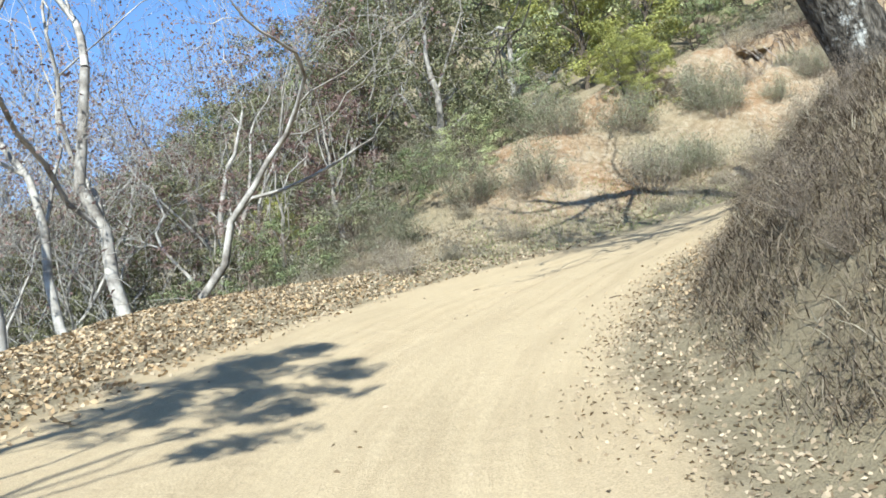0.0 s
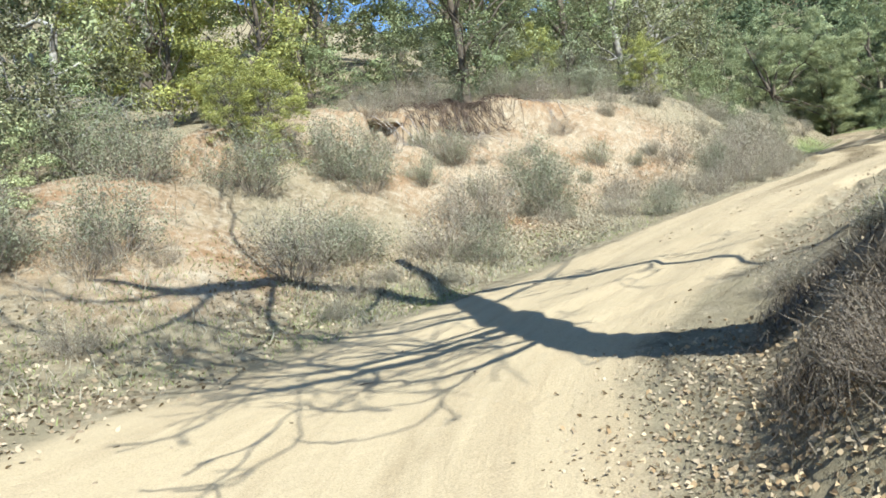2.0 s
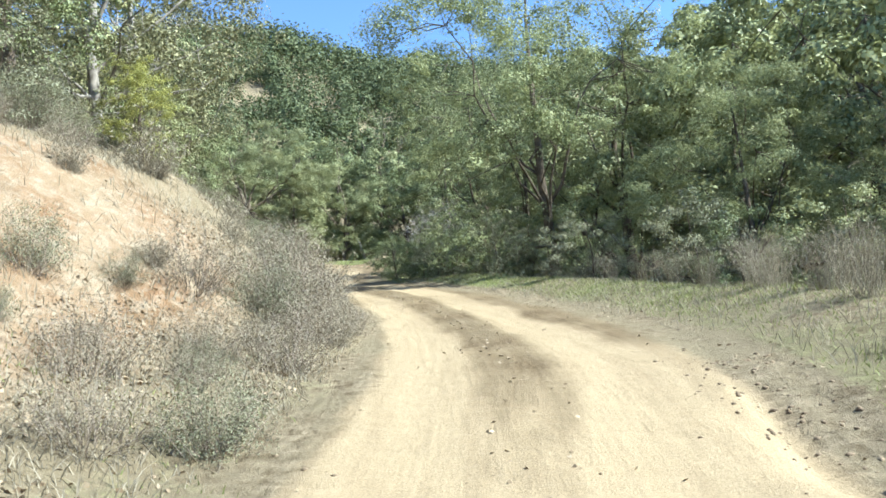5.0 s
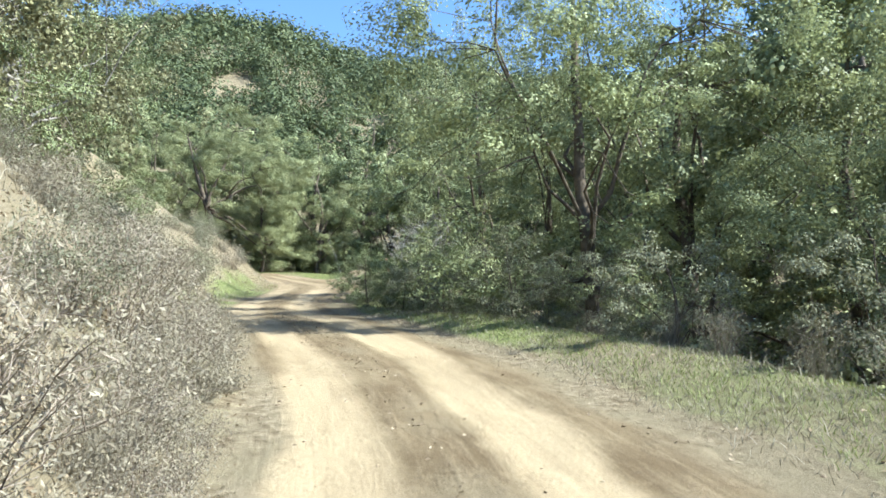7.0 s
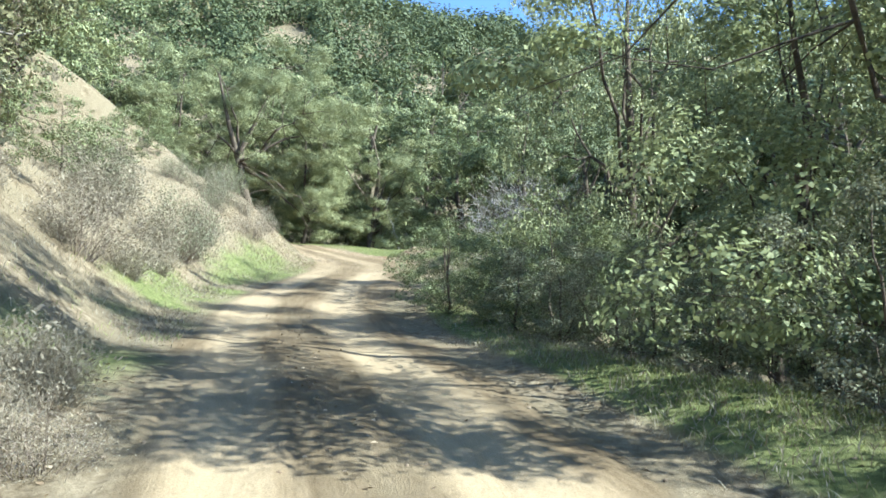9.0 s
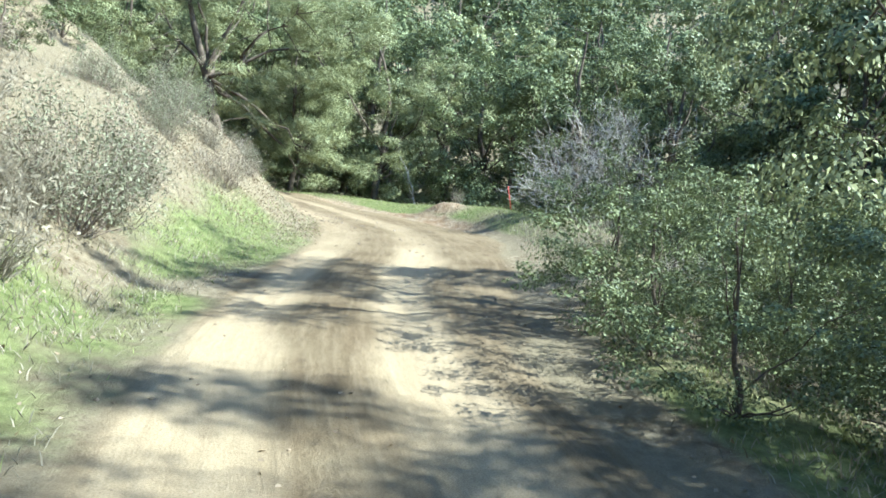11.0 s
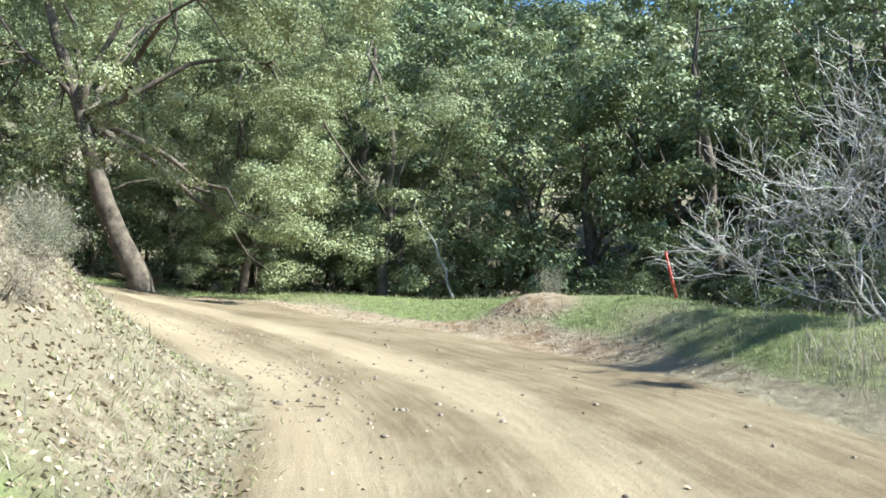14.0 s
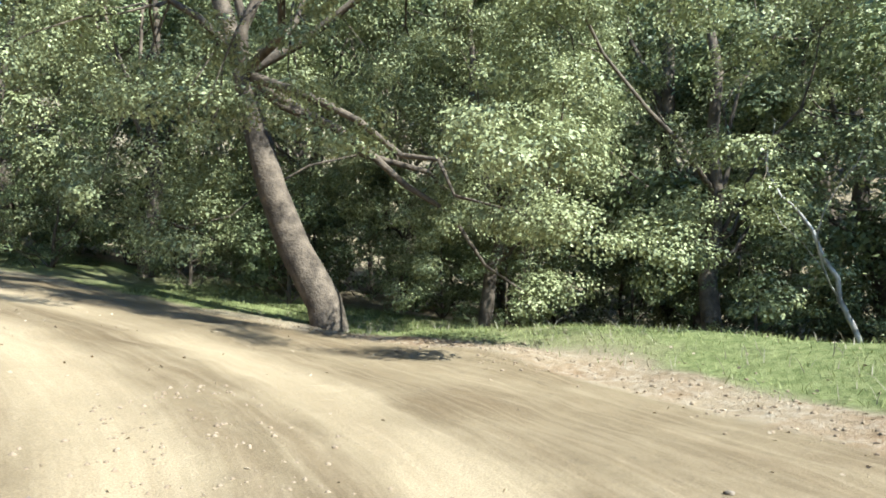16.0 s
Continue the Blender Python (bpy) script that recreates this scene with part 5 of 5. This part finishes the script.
# ---- ground cover ----
def scatter(rng, count, x0, x1, y0, y1, chance):
    """Random places, kept by a chance that reads station, distance from the centre and distance from the road's edge."""
    x, y = rng.uniform(x0, x1, count), rng.uniform(y0, y1, count)
    st, d, _ = beside(x, y)
    half = np.where(d > 0, keyed(LEFT, st)[0], keyed(RIGHT, st)[0])
    ok = rng.uniform(size=count) < chance(x, y, st, d, np.abs(d) - half)
    return np.stack([x[ok], y[ok], grounds(x[ok], y[ok]) - 0.01], -1)


rng = np.random.default_rng(3)
patch = lambda x, y, s, k: np.clip(0.5 + 0.9 * rough(x, y, s, k, 3), 0, 1)
lawn = Shape()
p = scatter(rng, 420000, 6, 60, 4, 36, lambda x, y, st, d, e: patch(x, y, 1.6, 81) * np.where(d < 0, (1 - 0.5 * soft_step(st, 15.5, 16.5) * (1 - soft_step(st, 18.6, 19.4))) * soft_step(st, 10.3, 11.5) * soft_step(e, 0.4, 0.9) * (1 - soft_step(e, 2.6, 4.2)),
            0.9 * soft_step(e, 0.05, 0.4) * (1 - soft_step(e, 1.4, 2.6)) * soft_step(st, 14, 15) * (1 - 0.5 * soft_step(st, 18.2, 19.2)) * (1 - soft_step(st, 20.0, 20.8)) * patch(x, y, 1.2, 98) ** 1.5))
lawn.blades(rng, p, 0.07, 0.006, 0.8)
p = scatter(rng, 150000, -2, 20, 7, 17, lambda x, y, st, d, e: patch(x, y, 1.1, 97) ** 2 * np.where(d > 0, 0.7 * soft_step(st, 8.0, 8.6) * (1 - soft_step(st, 9.8, 11)) * soft_step(e, -0.1, 0.4) * (1 - soft_step(e, 2.2, 3.4)), 0.8 * soft_step(st, 9.0, 9.5) * (1 - soft_step(st, 11, 12)) * soft_step(e, 0.4, 1.0) * (1 - soft_step(e, 5, 8))))
lawn.blades(rng, p, 0.055, 0.006, 1.0)
p = scatter(rng, 90000, 17, 32, 8, 18, lambda x, y, st, d, e: (d < 0) * (0.1 + 0.9 * patch(x, y, 0.9, 103) ** 2) * soft_step(e, 0.6, 1.1) * (1 - soft_step(e, 1.8, 2.8)) * soft_step(st, 11, 12))
lawn.blades(rng, p, 0.06, 0.006, 0.9)
sprout = np.random.default_rng(301)
p = scatter(sprout, 42000, 42, 51, 22, 29, lambda x, y, st, d, e: (d > 0) * (0.15 + 0.85 * patch(x, y, 0.55, 109) ** 2) * soft_step(st, 17.6, 18.4) * (1 - soft_step(st, 19.9, 20.5)) * soft_step(e, -0.25, 0.25) * (1 - soft_step(e, 0.9, 1.7)))
lawn.blades(sprout, p, 0.045, 0.005, 1.1)
tagged(new("grass", lawn.mesh("grass", GREEN_BLADE)), "fresh green grass along the damp road verge", "grass", kind="stuff")
hay = Shape()
p = scatter(rng, 420000, -8, 58, -2, 34, lambda x, y, st, d, e: patch(x, y, 1.3, 83) * np.where(d > 0, soft_step(st, 7.4, 8.4) * (1 - soft_step(st, 21.5, 22.5)) * (1 - 0.65 * soft_step(st, 17.8, 18.6)) * soft_step(e, 0.3, 1.0) * (1 - soft_step(e, 5.0, 7.0)) * (0.55 + 0.45 * soft_step(st, 11, 12)) * (1 - 0.85 * soft_step(st, 13.6, 14.6) * (1 - soft_step(st, 17.4, 18.4)) * (1 - soft_step(e, 1.4, 2.6))),
            0.8 * (1 - soft_step(st, 8.8, 9.3)) * soft_step(e, 0.5, 0.9) * (1 - soft_step(e, 3.0, 4.0)) + (0.14 + 0.5 * (1 - soft_step(st, 11.2, 12.2)) + 0.5 * soft_step(st, 15.5, 16.5) * (1 - soft_step(st, 18.2, 18.8))) * soft_step(st, 9.2, 9.6) * soft_step(e, 0.3, 1) * (1 - soft_step(e, 4, 7))))
hay.blades(rng, p, 0.15, 0.005, 0.9)
p = scatter(rng, 60000, 40, 54, 21, 34, lambda x, y, st, d, e: (d > 0) * (0.25 + 0.6 * patch(x, y, 0.8, 99)) * soft_step(e, 0.1, 0.5) * (1 - soft_step(e, 4.5, 6.5)) * soft_step(st, 17.2, 18.2))
hay.blades(rng, p, 0.055, 0.004, 1.3)
p = scatter(rng, 120000, 4, 20, 11, 18, lambda x, y, st, d, e: (d > 0) * patch(x, y, 0.9, 100) * soft_step(e, 0.2, 0.6) * (1 - soft_step(e, 1.4, 3.0)) * 0.7)
hay.blades(rng, p, 0.10, 0.0045, 1.2)
p = scatter(rng, 18000, 44, 53, 17, 23, lambda x, y, st, d, e: (d < 0) * patch(x, y, 0.8, 101) * soft_step(e, 0.4, 0.9) * (1 - soft_step(e, 1.8, 2.8)) * (1 - soft_step(st, 19, 19.6)))
hay.blades(rng, p, 0.22, 0.004, 0.5)
p = scatter(rng, 90000, 14, 36, 8, 20, lambda x, y, st, d, e: (d < 0) * patch(x, y, 0.8, 105) * soft_step(e, 0.1, 0.6) * (1 - soft_step(e, 2.2, 3.2)) * soft_step(st, 11, 12))
hay.blades(rng, p, 0.08, 0.0045, 1.1)
p = scatter(rng, 120000, 30, 52, 19, 30, lambda x, y, st, d, e: (d > 0) * patch(x, y, 0.7, 106) ** 2 * soft_step(e, 0.0, 0.4) * (1 - soft_step(e, 2.0, 3.2)) * soft_step(st, 14, 15))
hay.blades(rng, p, 0.075, 0.0045, 1.1)
tagged(new("dry_grass", hay.mesh("dry_grass", STRAW)), "dry straw-coloured grass over the banks", "dry grass", kind="stuff")
p = scatter(rng, 80000, 0, 8, -4, 9, lambda x, y, st, d, e: (d < 0) * (1 - soft_step(st, 8.8, 9.2)) * soft_step(e, 0.55, 0.9) * (1 - soft_step(e, 3.0, 4.2)) * patch(x, y, 0.7, 84))
thatch = Shape()
thatch.blades(rng, p, 0.10, 0.004, 2.2)
p = scatter(rng, 220000, -1, 8, -3, 9, lambda x, y, st, d, e: (d < 0) * soft_step(st, 4.4, 5.2) * (1 - soft_step(st, 8.7, 9.1)) * soft_step(e, 0.45, 0.7) * (1 - soft_step(e, 2.0, 3.2)) * soft_step(patch(x, y, 0.6, 94), 0.4, 0.62))
st, d, _ = beside(p[:, 0], p[:, 1])
i = np.searchsorted(STATION, st).clip(0, len(AHEAD) - 1)
thatch.strands(rng, p, np.stack([-AHEAD[i, 1], AHEAD[i, 0]], 1), 0.19, 0.0022, 0.7)
tagged(new("thatch", thatch.mesh("thatch", THATCH)), "matted dead grass hanging over the roadside knoll", "dead grass", kind="stuff")
fall = Shape()
p = scatter(rng, 330000, -9, 58, -2, 34, lambda x, y, st, d, e: patch(x, y, 0.9, 85) * np.where(d > 0, 0.9 * (1 - soft_step(st, 8.2, 9)) * soft_step(e, -0.6, 0.5) * (1 - soft_step(e, 4, 6)) + 0.35 * soft_step(st, 8.4, 9) * (1 - 0.8 * soft_step(st, 13.6, 14.6) * (1 - soft_step(e, 1.0, 1.6)) * (1 - soft_step(st, 17, 18))) * soft_step(e, -0.1, 0.5) * (1 - soft_step(e, 2.5, 4)),
            0.2 * soft_step(e, -0.35, 0.2) * (1 - soft_step(e, 0.6, 1.4)) * (1 - soft_step(st, 9.6, 11)) + 0.12 * soft_step(e, -0.6, 0.2) * (1 - soft_step(e, 1.5, 3))) + 0.004)
fall.leaves(rng, p + np.array([0, 0, 0.012]), 0.046, 0.033, 1.6)
p = scatter(rng, 90000, -9, 3, -1, 14, lambda x, y, st, d, e: (d > 0) * (1 - soft_step(st, 8.4, 9)) * soft_step(e, -0.5, 0.6) * (1 - soft_step(e, 3.5, 6)) * (0.35 + 0.65 * patch(x, y, 1.2, 86)))
fall.leaves(rng, p + np.array([0, 0, 0.02]), 0.05, 0.036, 1.0)
broad = Shape()
p = scatter(rng, 45000, -9, 1, 0, 13, lambda x, y, st, d, e: (d > 0) * (1 - soft_step(st, 7.7, 8.4)) * soft_step(e, -0.5, 0.5) * (1 - soft_step(e, 3.0, 5)) * (0.25 + 0.6 * patch(x, y, 0.9, 96)))
broad.leaves(rng, p + np.array([0, 0, 0.025]), 0.058, 0.043, 1.0)
p = scatter(rng, 9000, 1.5, 4.5, 5.4, 8.4, lambda x, y, st, d, e: 0.1 * (d < 0) * np.exp(-((e - 0.3) / 0.5) ** 2) + hump(x, y, 2.95, 6.75, 0.6, 0.36, 48))
broad.leaves(rng, p + np.array([0, 0, 0.02]), 0.038, 0.026, 0.7)
tagged(new("broad_leaves", broad.mesh("broad_leaves", DRY_LEAF)), "broad orange-brown fallen sycamore leaves along the outer verge", "fallen leaves", kind="stuff")
p = scatter(rng, 80000, -1, 6, 0, 9, lambda x, y, st, d, e: (d < 0) * (1 - soft_step(st, 8.6, 9)) * np.exp(-((e - 0.28) / 0.45) ** 2) * (0.1 + 0.9 * patch(x, y, 0.6, 87)))
fall.leaves(rng, p + np.array([0, 0, 0.015]), 0.03, 0.02, 1.0)
p = scatter(rng, 130000, 3, 22, 11, 20, lambda x, y, st, d, e: (d > 0) * soft_step(e, 0.3, 0.8) * (1 - soft_step(e, 1.5, 3.0)) * 0.7 * patch(x, y, 1.1, 88))
fall.leaves(rng, p + np.array([0, 0, 0.015]), 0.055, 0.04, 1.2)
p = scatter(rng, 60000, 8, 36, 9, 22, lambda x, y, st, d, e: np.exp(-(d / 0.3) ** 2) * 0.2 * patch(x, y, 0.7, 89))
fall.leaves(rng, p + np.array([0, 0, 0.012]), 0.04, 0.03, 1.4)
p = scatter(rng, 9000, 46, 56, 23, 34, lambda x, y, st, d, e: (st > 18.5) * (e < 0.3) * (0.04 + 0.3 * np.exp(-((d - 0.9) / 0.7) ** 2)) * patch(x, y, 0.7, 104))
fall.leaves(rng, p + np.array([0, 0, 0.012]), 0.038, 0.026, 1.2)
p = scatter(rng, 40000, 43, 53, 23, 33, lambda x, y, st, d, e: (d > 0) * soft_step(st, 18, 18.8) * soft_step(e, -0.1, 0.3) * (1 - soft_step(e, 2.2, 3.4)) * patch(x, y, 0.5, 107) ** 2)
fall.leaves(rng, p + np.array([0, 0, 0.012]), 0.035, 0.025, 1.0)
p = scatter(sprout, 45000, 42, 51, 22, 30, lambda x, y, st, d, e: (d > 0) * (0.1 + 0.6 * patch(x, y, 0.6, 110)) * soft_step(st, 17.6, 18.4) * (1 - soft_step(st, 20.2, 21)) * (0.35 * soft_step(e, -0.3, 0.2) + 0.65 * soft_step(e, 0.7, 1.2)) * (1 - soft_step(e, 2.4, 3.4)))
fall.leaves(sprout, p + np.array([0, 0, 0.015]), 0.05, 0.035, 1.1)
tagged(new("fallen_leaves", fall.mesh("fallen_leaves", LITTER)), "fallen dry brown leaves strewn along the road edges", "fallen leaves", kind="stuff")


def lump(rng, r, shape, at):
    """An uneven stone or clod."""
    base = np.array([(0, 0, 1), (0.9, 0, 0.3), (0.28, 0.85, 0.3), (-0.72, 0.53, 0.3), (-0.72, -0.53, 0.3), (0.28, -0.85, 0.3), (0.72, 0.53, -0.4), (-0.28, 0.85, -0.4), (-0.9, 0, -0.4), (-0.28, -0.85, -0.4), (0.72, -0.53, -0.4)])
    v = base * r * rng.uniform(0.7, 1.2, (11, 1)) * np.array([1, rng.uniform(0.6, 1), rng.uniform(0.5, 0.8)])
    a = rng.uniform(0, 6.3)
    v = v @ np.array([[math.cos(a), -math.sin(a), 0], [math.sin(a), math.cos(a), 0], [0, 0, 1]])
    f = [(0, 1, 2), (0, 2, 3), (0, 3, 4), (0, 4, 5), (0, 5, 1), (1, 6, 2), (2, 7, 3), (3, 8, 4), (4, 9, 5), (5, 10, 1), (2, 6, 7), (3, 7, 8), (4, 8, 9), (5, 9, 10), (1, 10, 6)]
    shape.add(v + np.asarray(at), f)


grit = Shape()
p = scatter(rng, 9000, -4, 56, 0, 34, lambda x, y, st, d, e: 0.10 + 0.9 * np.exp(-((e + 0.05) / 0.35) ** 2) * 0.5)
for q in p:
    lump(rng, float(rng.uniform(0.008, 0.03)), grit, q + np.array([0, 0, 0.008]))
heap = scatter(rng, 9000, 51.5, 58, 22, 33, lambda x, y, st, d, e: np.clip(hump(x, y, 54.55, 23.75, 0.7, 0.5, 50) + 0.7 * hump(x, y, 55.9, 29.2, 1.0, 0.5, 70) + 0.45 * np.exp(-((e - 0.3) / 0.4) ** 2) * (x > 51), 0, 1) * 0.8)
for q in heap:
    lump(rng, float(rng.uniform(0.009, 0.034)), grit, q + np.array([0, 0, 0.01]))
scree = scatter(rng, 5000, 48.5, 52.5, 24.5, 29.5, lambda x, y, st, d, e: np.exp(-((d - 0.35) / 0.5) ** 2) * patch(x, y, 0.5, 102) * (st > 19.6))
for q in scree:
    lump(rng, float(rng.uniform(0.006, 0.026)), grit, q + np.array([0, 0, 0.008]))
brink = scatter(rng, 5000, 6, 14, 7, 11, lambda x, y, st, d, e: 0.5 * np.exp(-((d + 1.75) / 0.35) ** 2))
for q in brink:
    lump(rng, float(rng.uniform(0.006, 0.03)), grit, q + np.array([0, 0, 0.01]))
rubble = scatter(rng, 9000, 44, 53, 23, 33, lambda x, y, st, d, e: 0.5 * (d > 0) * soft_step(st, 18, 18.8) * np.exp(-((e - 0.6) / 0.9) ** 2) * patch(x, y, 0.5, 108) ** 2)
for q in rubble:
    lump(rng, float(rng.uniform(0.008, 0.03)), grit, q + np.array([0, 0, 0.008]))
tagged(new("gravel", grit.mesh("gravel", CLOD)), "small stones and dirt clods scattered on the road", "gravel", kind="stuff")

# single stones on the upper bend
for k in range(95):
    s = Shape()
    r = rnd.uniform(0.012, 0.034) if k else 0.055
    lump(rng, r, s, (0, 0, 0))
    st, d = (rnd.uniform(17.6, 20.6), rnd.uniform(-2.6, 1.0)) if k % 2 else (rnd.gauss(19.5, 0.45), rnd.gauss(0.35, 0.45))
    i = int(np.searchsorted(STATION, st))
    x, y = WAY[i, :2] + np.array([-AHEAD[i, 1], AHEAD[i, 0]]) * d
    ob = new("stone", s.mesh("stone", STONE))
    ob.location = (x, y, ground_at(x, y) + r * 0.2)
    tagged(ob, "small rough tan stone lying on the dirt road", "stone", "road stones")

# dry twigs dropped on the road
for k in range(18):
    s = Shape()
    st, d = rnd.choice((rnd.uniform(7.0, 9.5), rnd.uniform(17.8, 21.2), rnd.uniform(17.8, 21.2))), rnd.uniform(-2.6, 1.4)
    i = int(np.searchsorted(STATION, st))
    x, y = WAY[i, :2] + np.array([-AHEAD[i, 1], AHEAD[i, 0]]) * d
    n, a = rnd.uniform(0.03, 0.09), rnd.uniform(0, 6.28)
    s.tube([(-n * math.cos(a), -n * math.sin(a), 0.006), (0.1 * n, 0.15 * n, 0.012), (n * math.cos(a), n * math.sin(a), 0.008)], [0.005, 0.004, 0.002], 5)
    ob = new("twig", s.mesh("twig", ROOT, True))
    ob.location = (x, y, ground_at(x, y))
    tagged(ob, "short dry brown twig lying on the dirt road", "twig", "road twigs")

# exposed roots under the bank's brow
def draped(x, y, dx, dy, steps, stride, lift):
    line = []
    for j in range(steps):
        line.append((x, y, ground_at(x, y) + lift + rnd.uniform(-0.02, 0.05)))
        dx, dy = dx + rnd.uniform(-0.45, 0.45), dy + rnd.uniform(-0.3, 0.3)
        n = math.hypot(dx, dy)
        x, y = x + dx / n * stride, y + dy / n * stride
    return line


for k in range(18):
    s = Shape()
    x0 = (rnd.uniform(8.3, 9.6), rnd.uniform(9.6, 11.0), rnd.uniform(11.0, 13.8))[k % 3]
    line = draped(x0, 17.9 + rnd.uniform(-0.15, 0.2), rnd.uniform(-1.6, 1.6), -0.6, rnd.randrange(8, 15), 0.12, 0.03)
    s.tube(line, np.linspace(0.012, 0.003, len(line)) * rnd.uniform(0.4, 1.1), 5)
    j = len(line) // 2
    twig = draped(line[j][0], line[j][1], rnd.uniform(-1, 1), -0.4, 5, 0.09, 0.04)
    s.tube(twig, np.linspace(0.010, 0.004, 5), 4)
    tagged(new("root", s.mesh("root", PALE_ROOT, True)), "pale exposed root hanging down the cut bank", "root", "exposed roots")
lip_z = ground_at(8.95, 18.45) - 0.4
for k in range(7):
    s = Shape()
    x0, z1 = 8.5 + 0.13 * k + rnd.uniform(-0.06, 0.06), lip_z + rnd.uniform(-0.05, 0.1)
    line = [(x0, 18.0, z1)]
    for j in range(1, 7):
        line.append((line[-1][0] + rnd.uniform(-0.09, 0.09), 18.0 - 0.14 * j, max(z1 - 0.07 * j * j / 3 - 0.03 * j, ground_at(x0, 18.0 - 0.14 * j) + 0.02)))
    s.tube(line, np.linspace(0.011, 0.004, 7) * rnd.uniform(0.6, 1.2), 5)
    tagged(new("root", s.mesh("root", PALE_ROOT, True)), "pale root hanging before the hollow in the cut bank", "root", "exposed roots")
# the mat of hanging rootlets below the brow's tree
mat = Shape()
for k in range(420):
    x0 = rnd.gauss(11.0, 0.85)
    line = draped(x0, 18.05 + rnd.uniform(-0.25, 0.2), rnd.uniform(-1, 1), rnd.uniform(-0.3, 0.2), 6, 0.075, rnd.uniform(0.0, 0.09))
    mat.tube(np.array(line) + np.array([0, -0.04, 0.03]), np.linspace(0.011, 0.003, 6) * rnd.uniform(0.5, 1.2), 3)
tagged(new("root_mat", mat.mesh("root_mat", ROOT)), "dark mat of fine rootlets over the bank's brow", "root mat", kind="stuff")

# the lip of earth that overhangs the hollow
lip = Shape()
uu, vv = np.meshgrid(np.linspace(0, 2 * math.pi, 25)[:-1], np.linspace(0.05, math.pi - 0.05, 12))
px_, py_, pz_ = np.cos(uu) * np.sin(vv), np.sin(uu) * np.sin(vv), np.cos(vv)
bulge = 1 + 0.6 * rough(px_ * 2.2 + 5, py_ * 2.2 + pz_ * 3, 1.0, 95, 4)
grid = np.stack([px_ * 0.46 * bulge, py_ * 0.3 * bulge, pz_ * 0.10 * bulge + 0.05 * px_ ** 2], -1).reshape(-1, 3)
cell = [(r * 24 + c, r * 24 + (c + 1) % 24, (r + 1) * 24 + (c + 1) % 24, (r + 1) * 24 + c) for r in range(11) for c in range(24)]
lip.add(grid, cell)
lip_mesh = lip.mesh("earth_overhang", EARTH, True)
soil = lip_mesh.color_attributes.new("cover", "FLOAT_COLOR", "POINT")
soil.data.foreach_set("color", np.tile((0.0, 0.0, 0.6, 0.0), len(lip_mesh.vertices)))
overhang = new("earth_overhang", lip_mesh)
overhang.location = (8.95, 18.12, ground_at(8.95, 18.45) - 0.47)
tagged(overhang, "overhanging lip of crumbling earth above a dark hollow", "earth overhang")

# ---- marker post ----
post = Shape()
post.add([(sx * 0.03, sy * 0.012, z) for z in (-0.1, 0.74) for sx, sy in ((-1, -1), (1, -1), (1, 1), (-1, 1))], [(0, 1, 5, 4), (1, 2, 6, 5), (2, 3, 7, 6), (3, 0, 4, 7), (4, 5, 6, 7), (0, 3, 2, 1)])
marker = new("marker_post", post.mesh("marker_post", RED_PAINT))
marker.matrix_basis = pose(53.75, 21.5, ground_at(53.75, 21.5), -11, -4, 15)
tagged(marker, "thin faded red marker post in the green verge", "marker post")

# the far side of the gully thicket, behind the sycamores
for k, (x, y, size) in enumerate(((-10.6, 18.9, 0.8), (-8.9, 19.8, 0.72), (-7.5, 20.4, 0.66), (-12.4, 22.2, 0.85), (-6.2, 18.2, 0.55))):
    plant(olives, k, x, y, size, 0.1)
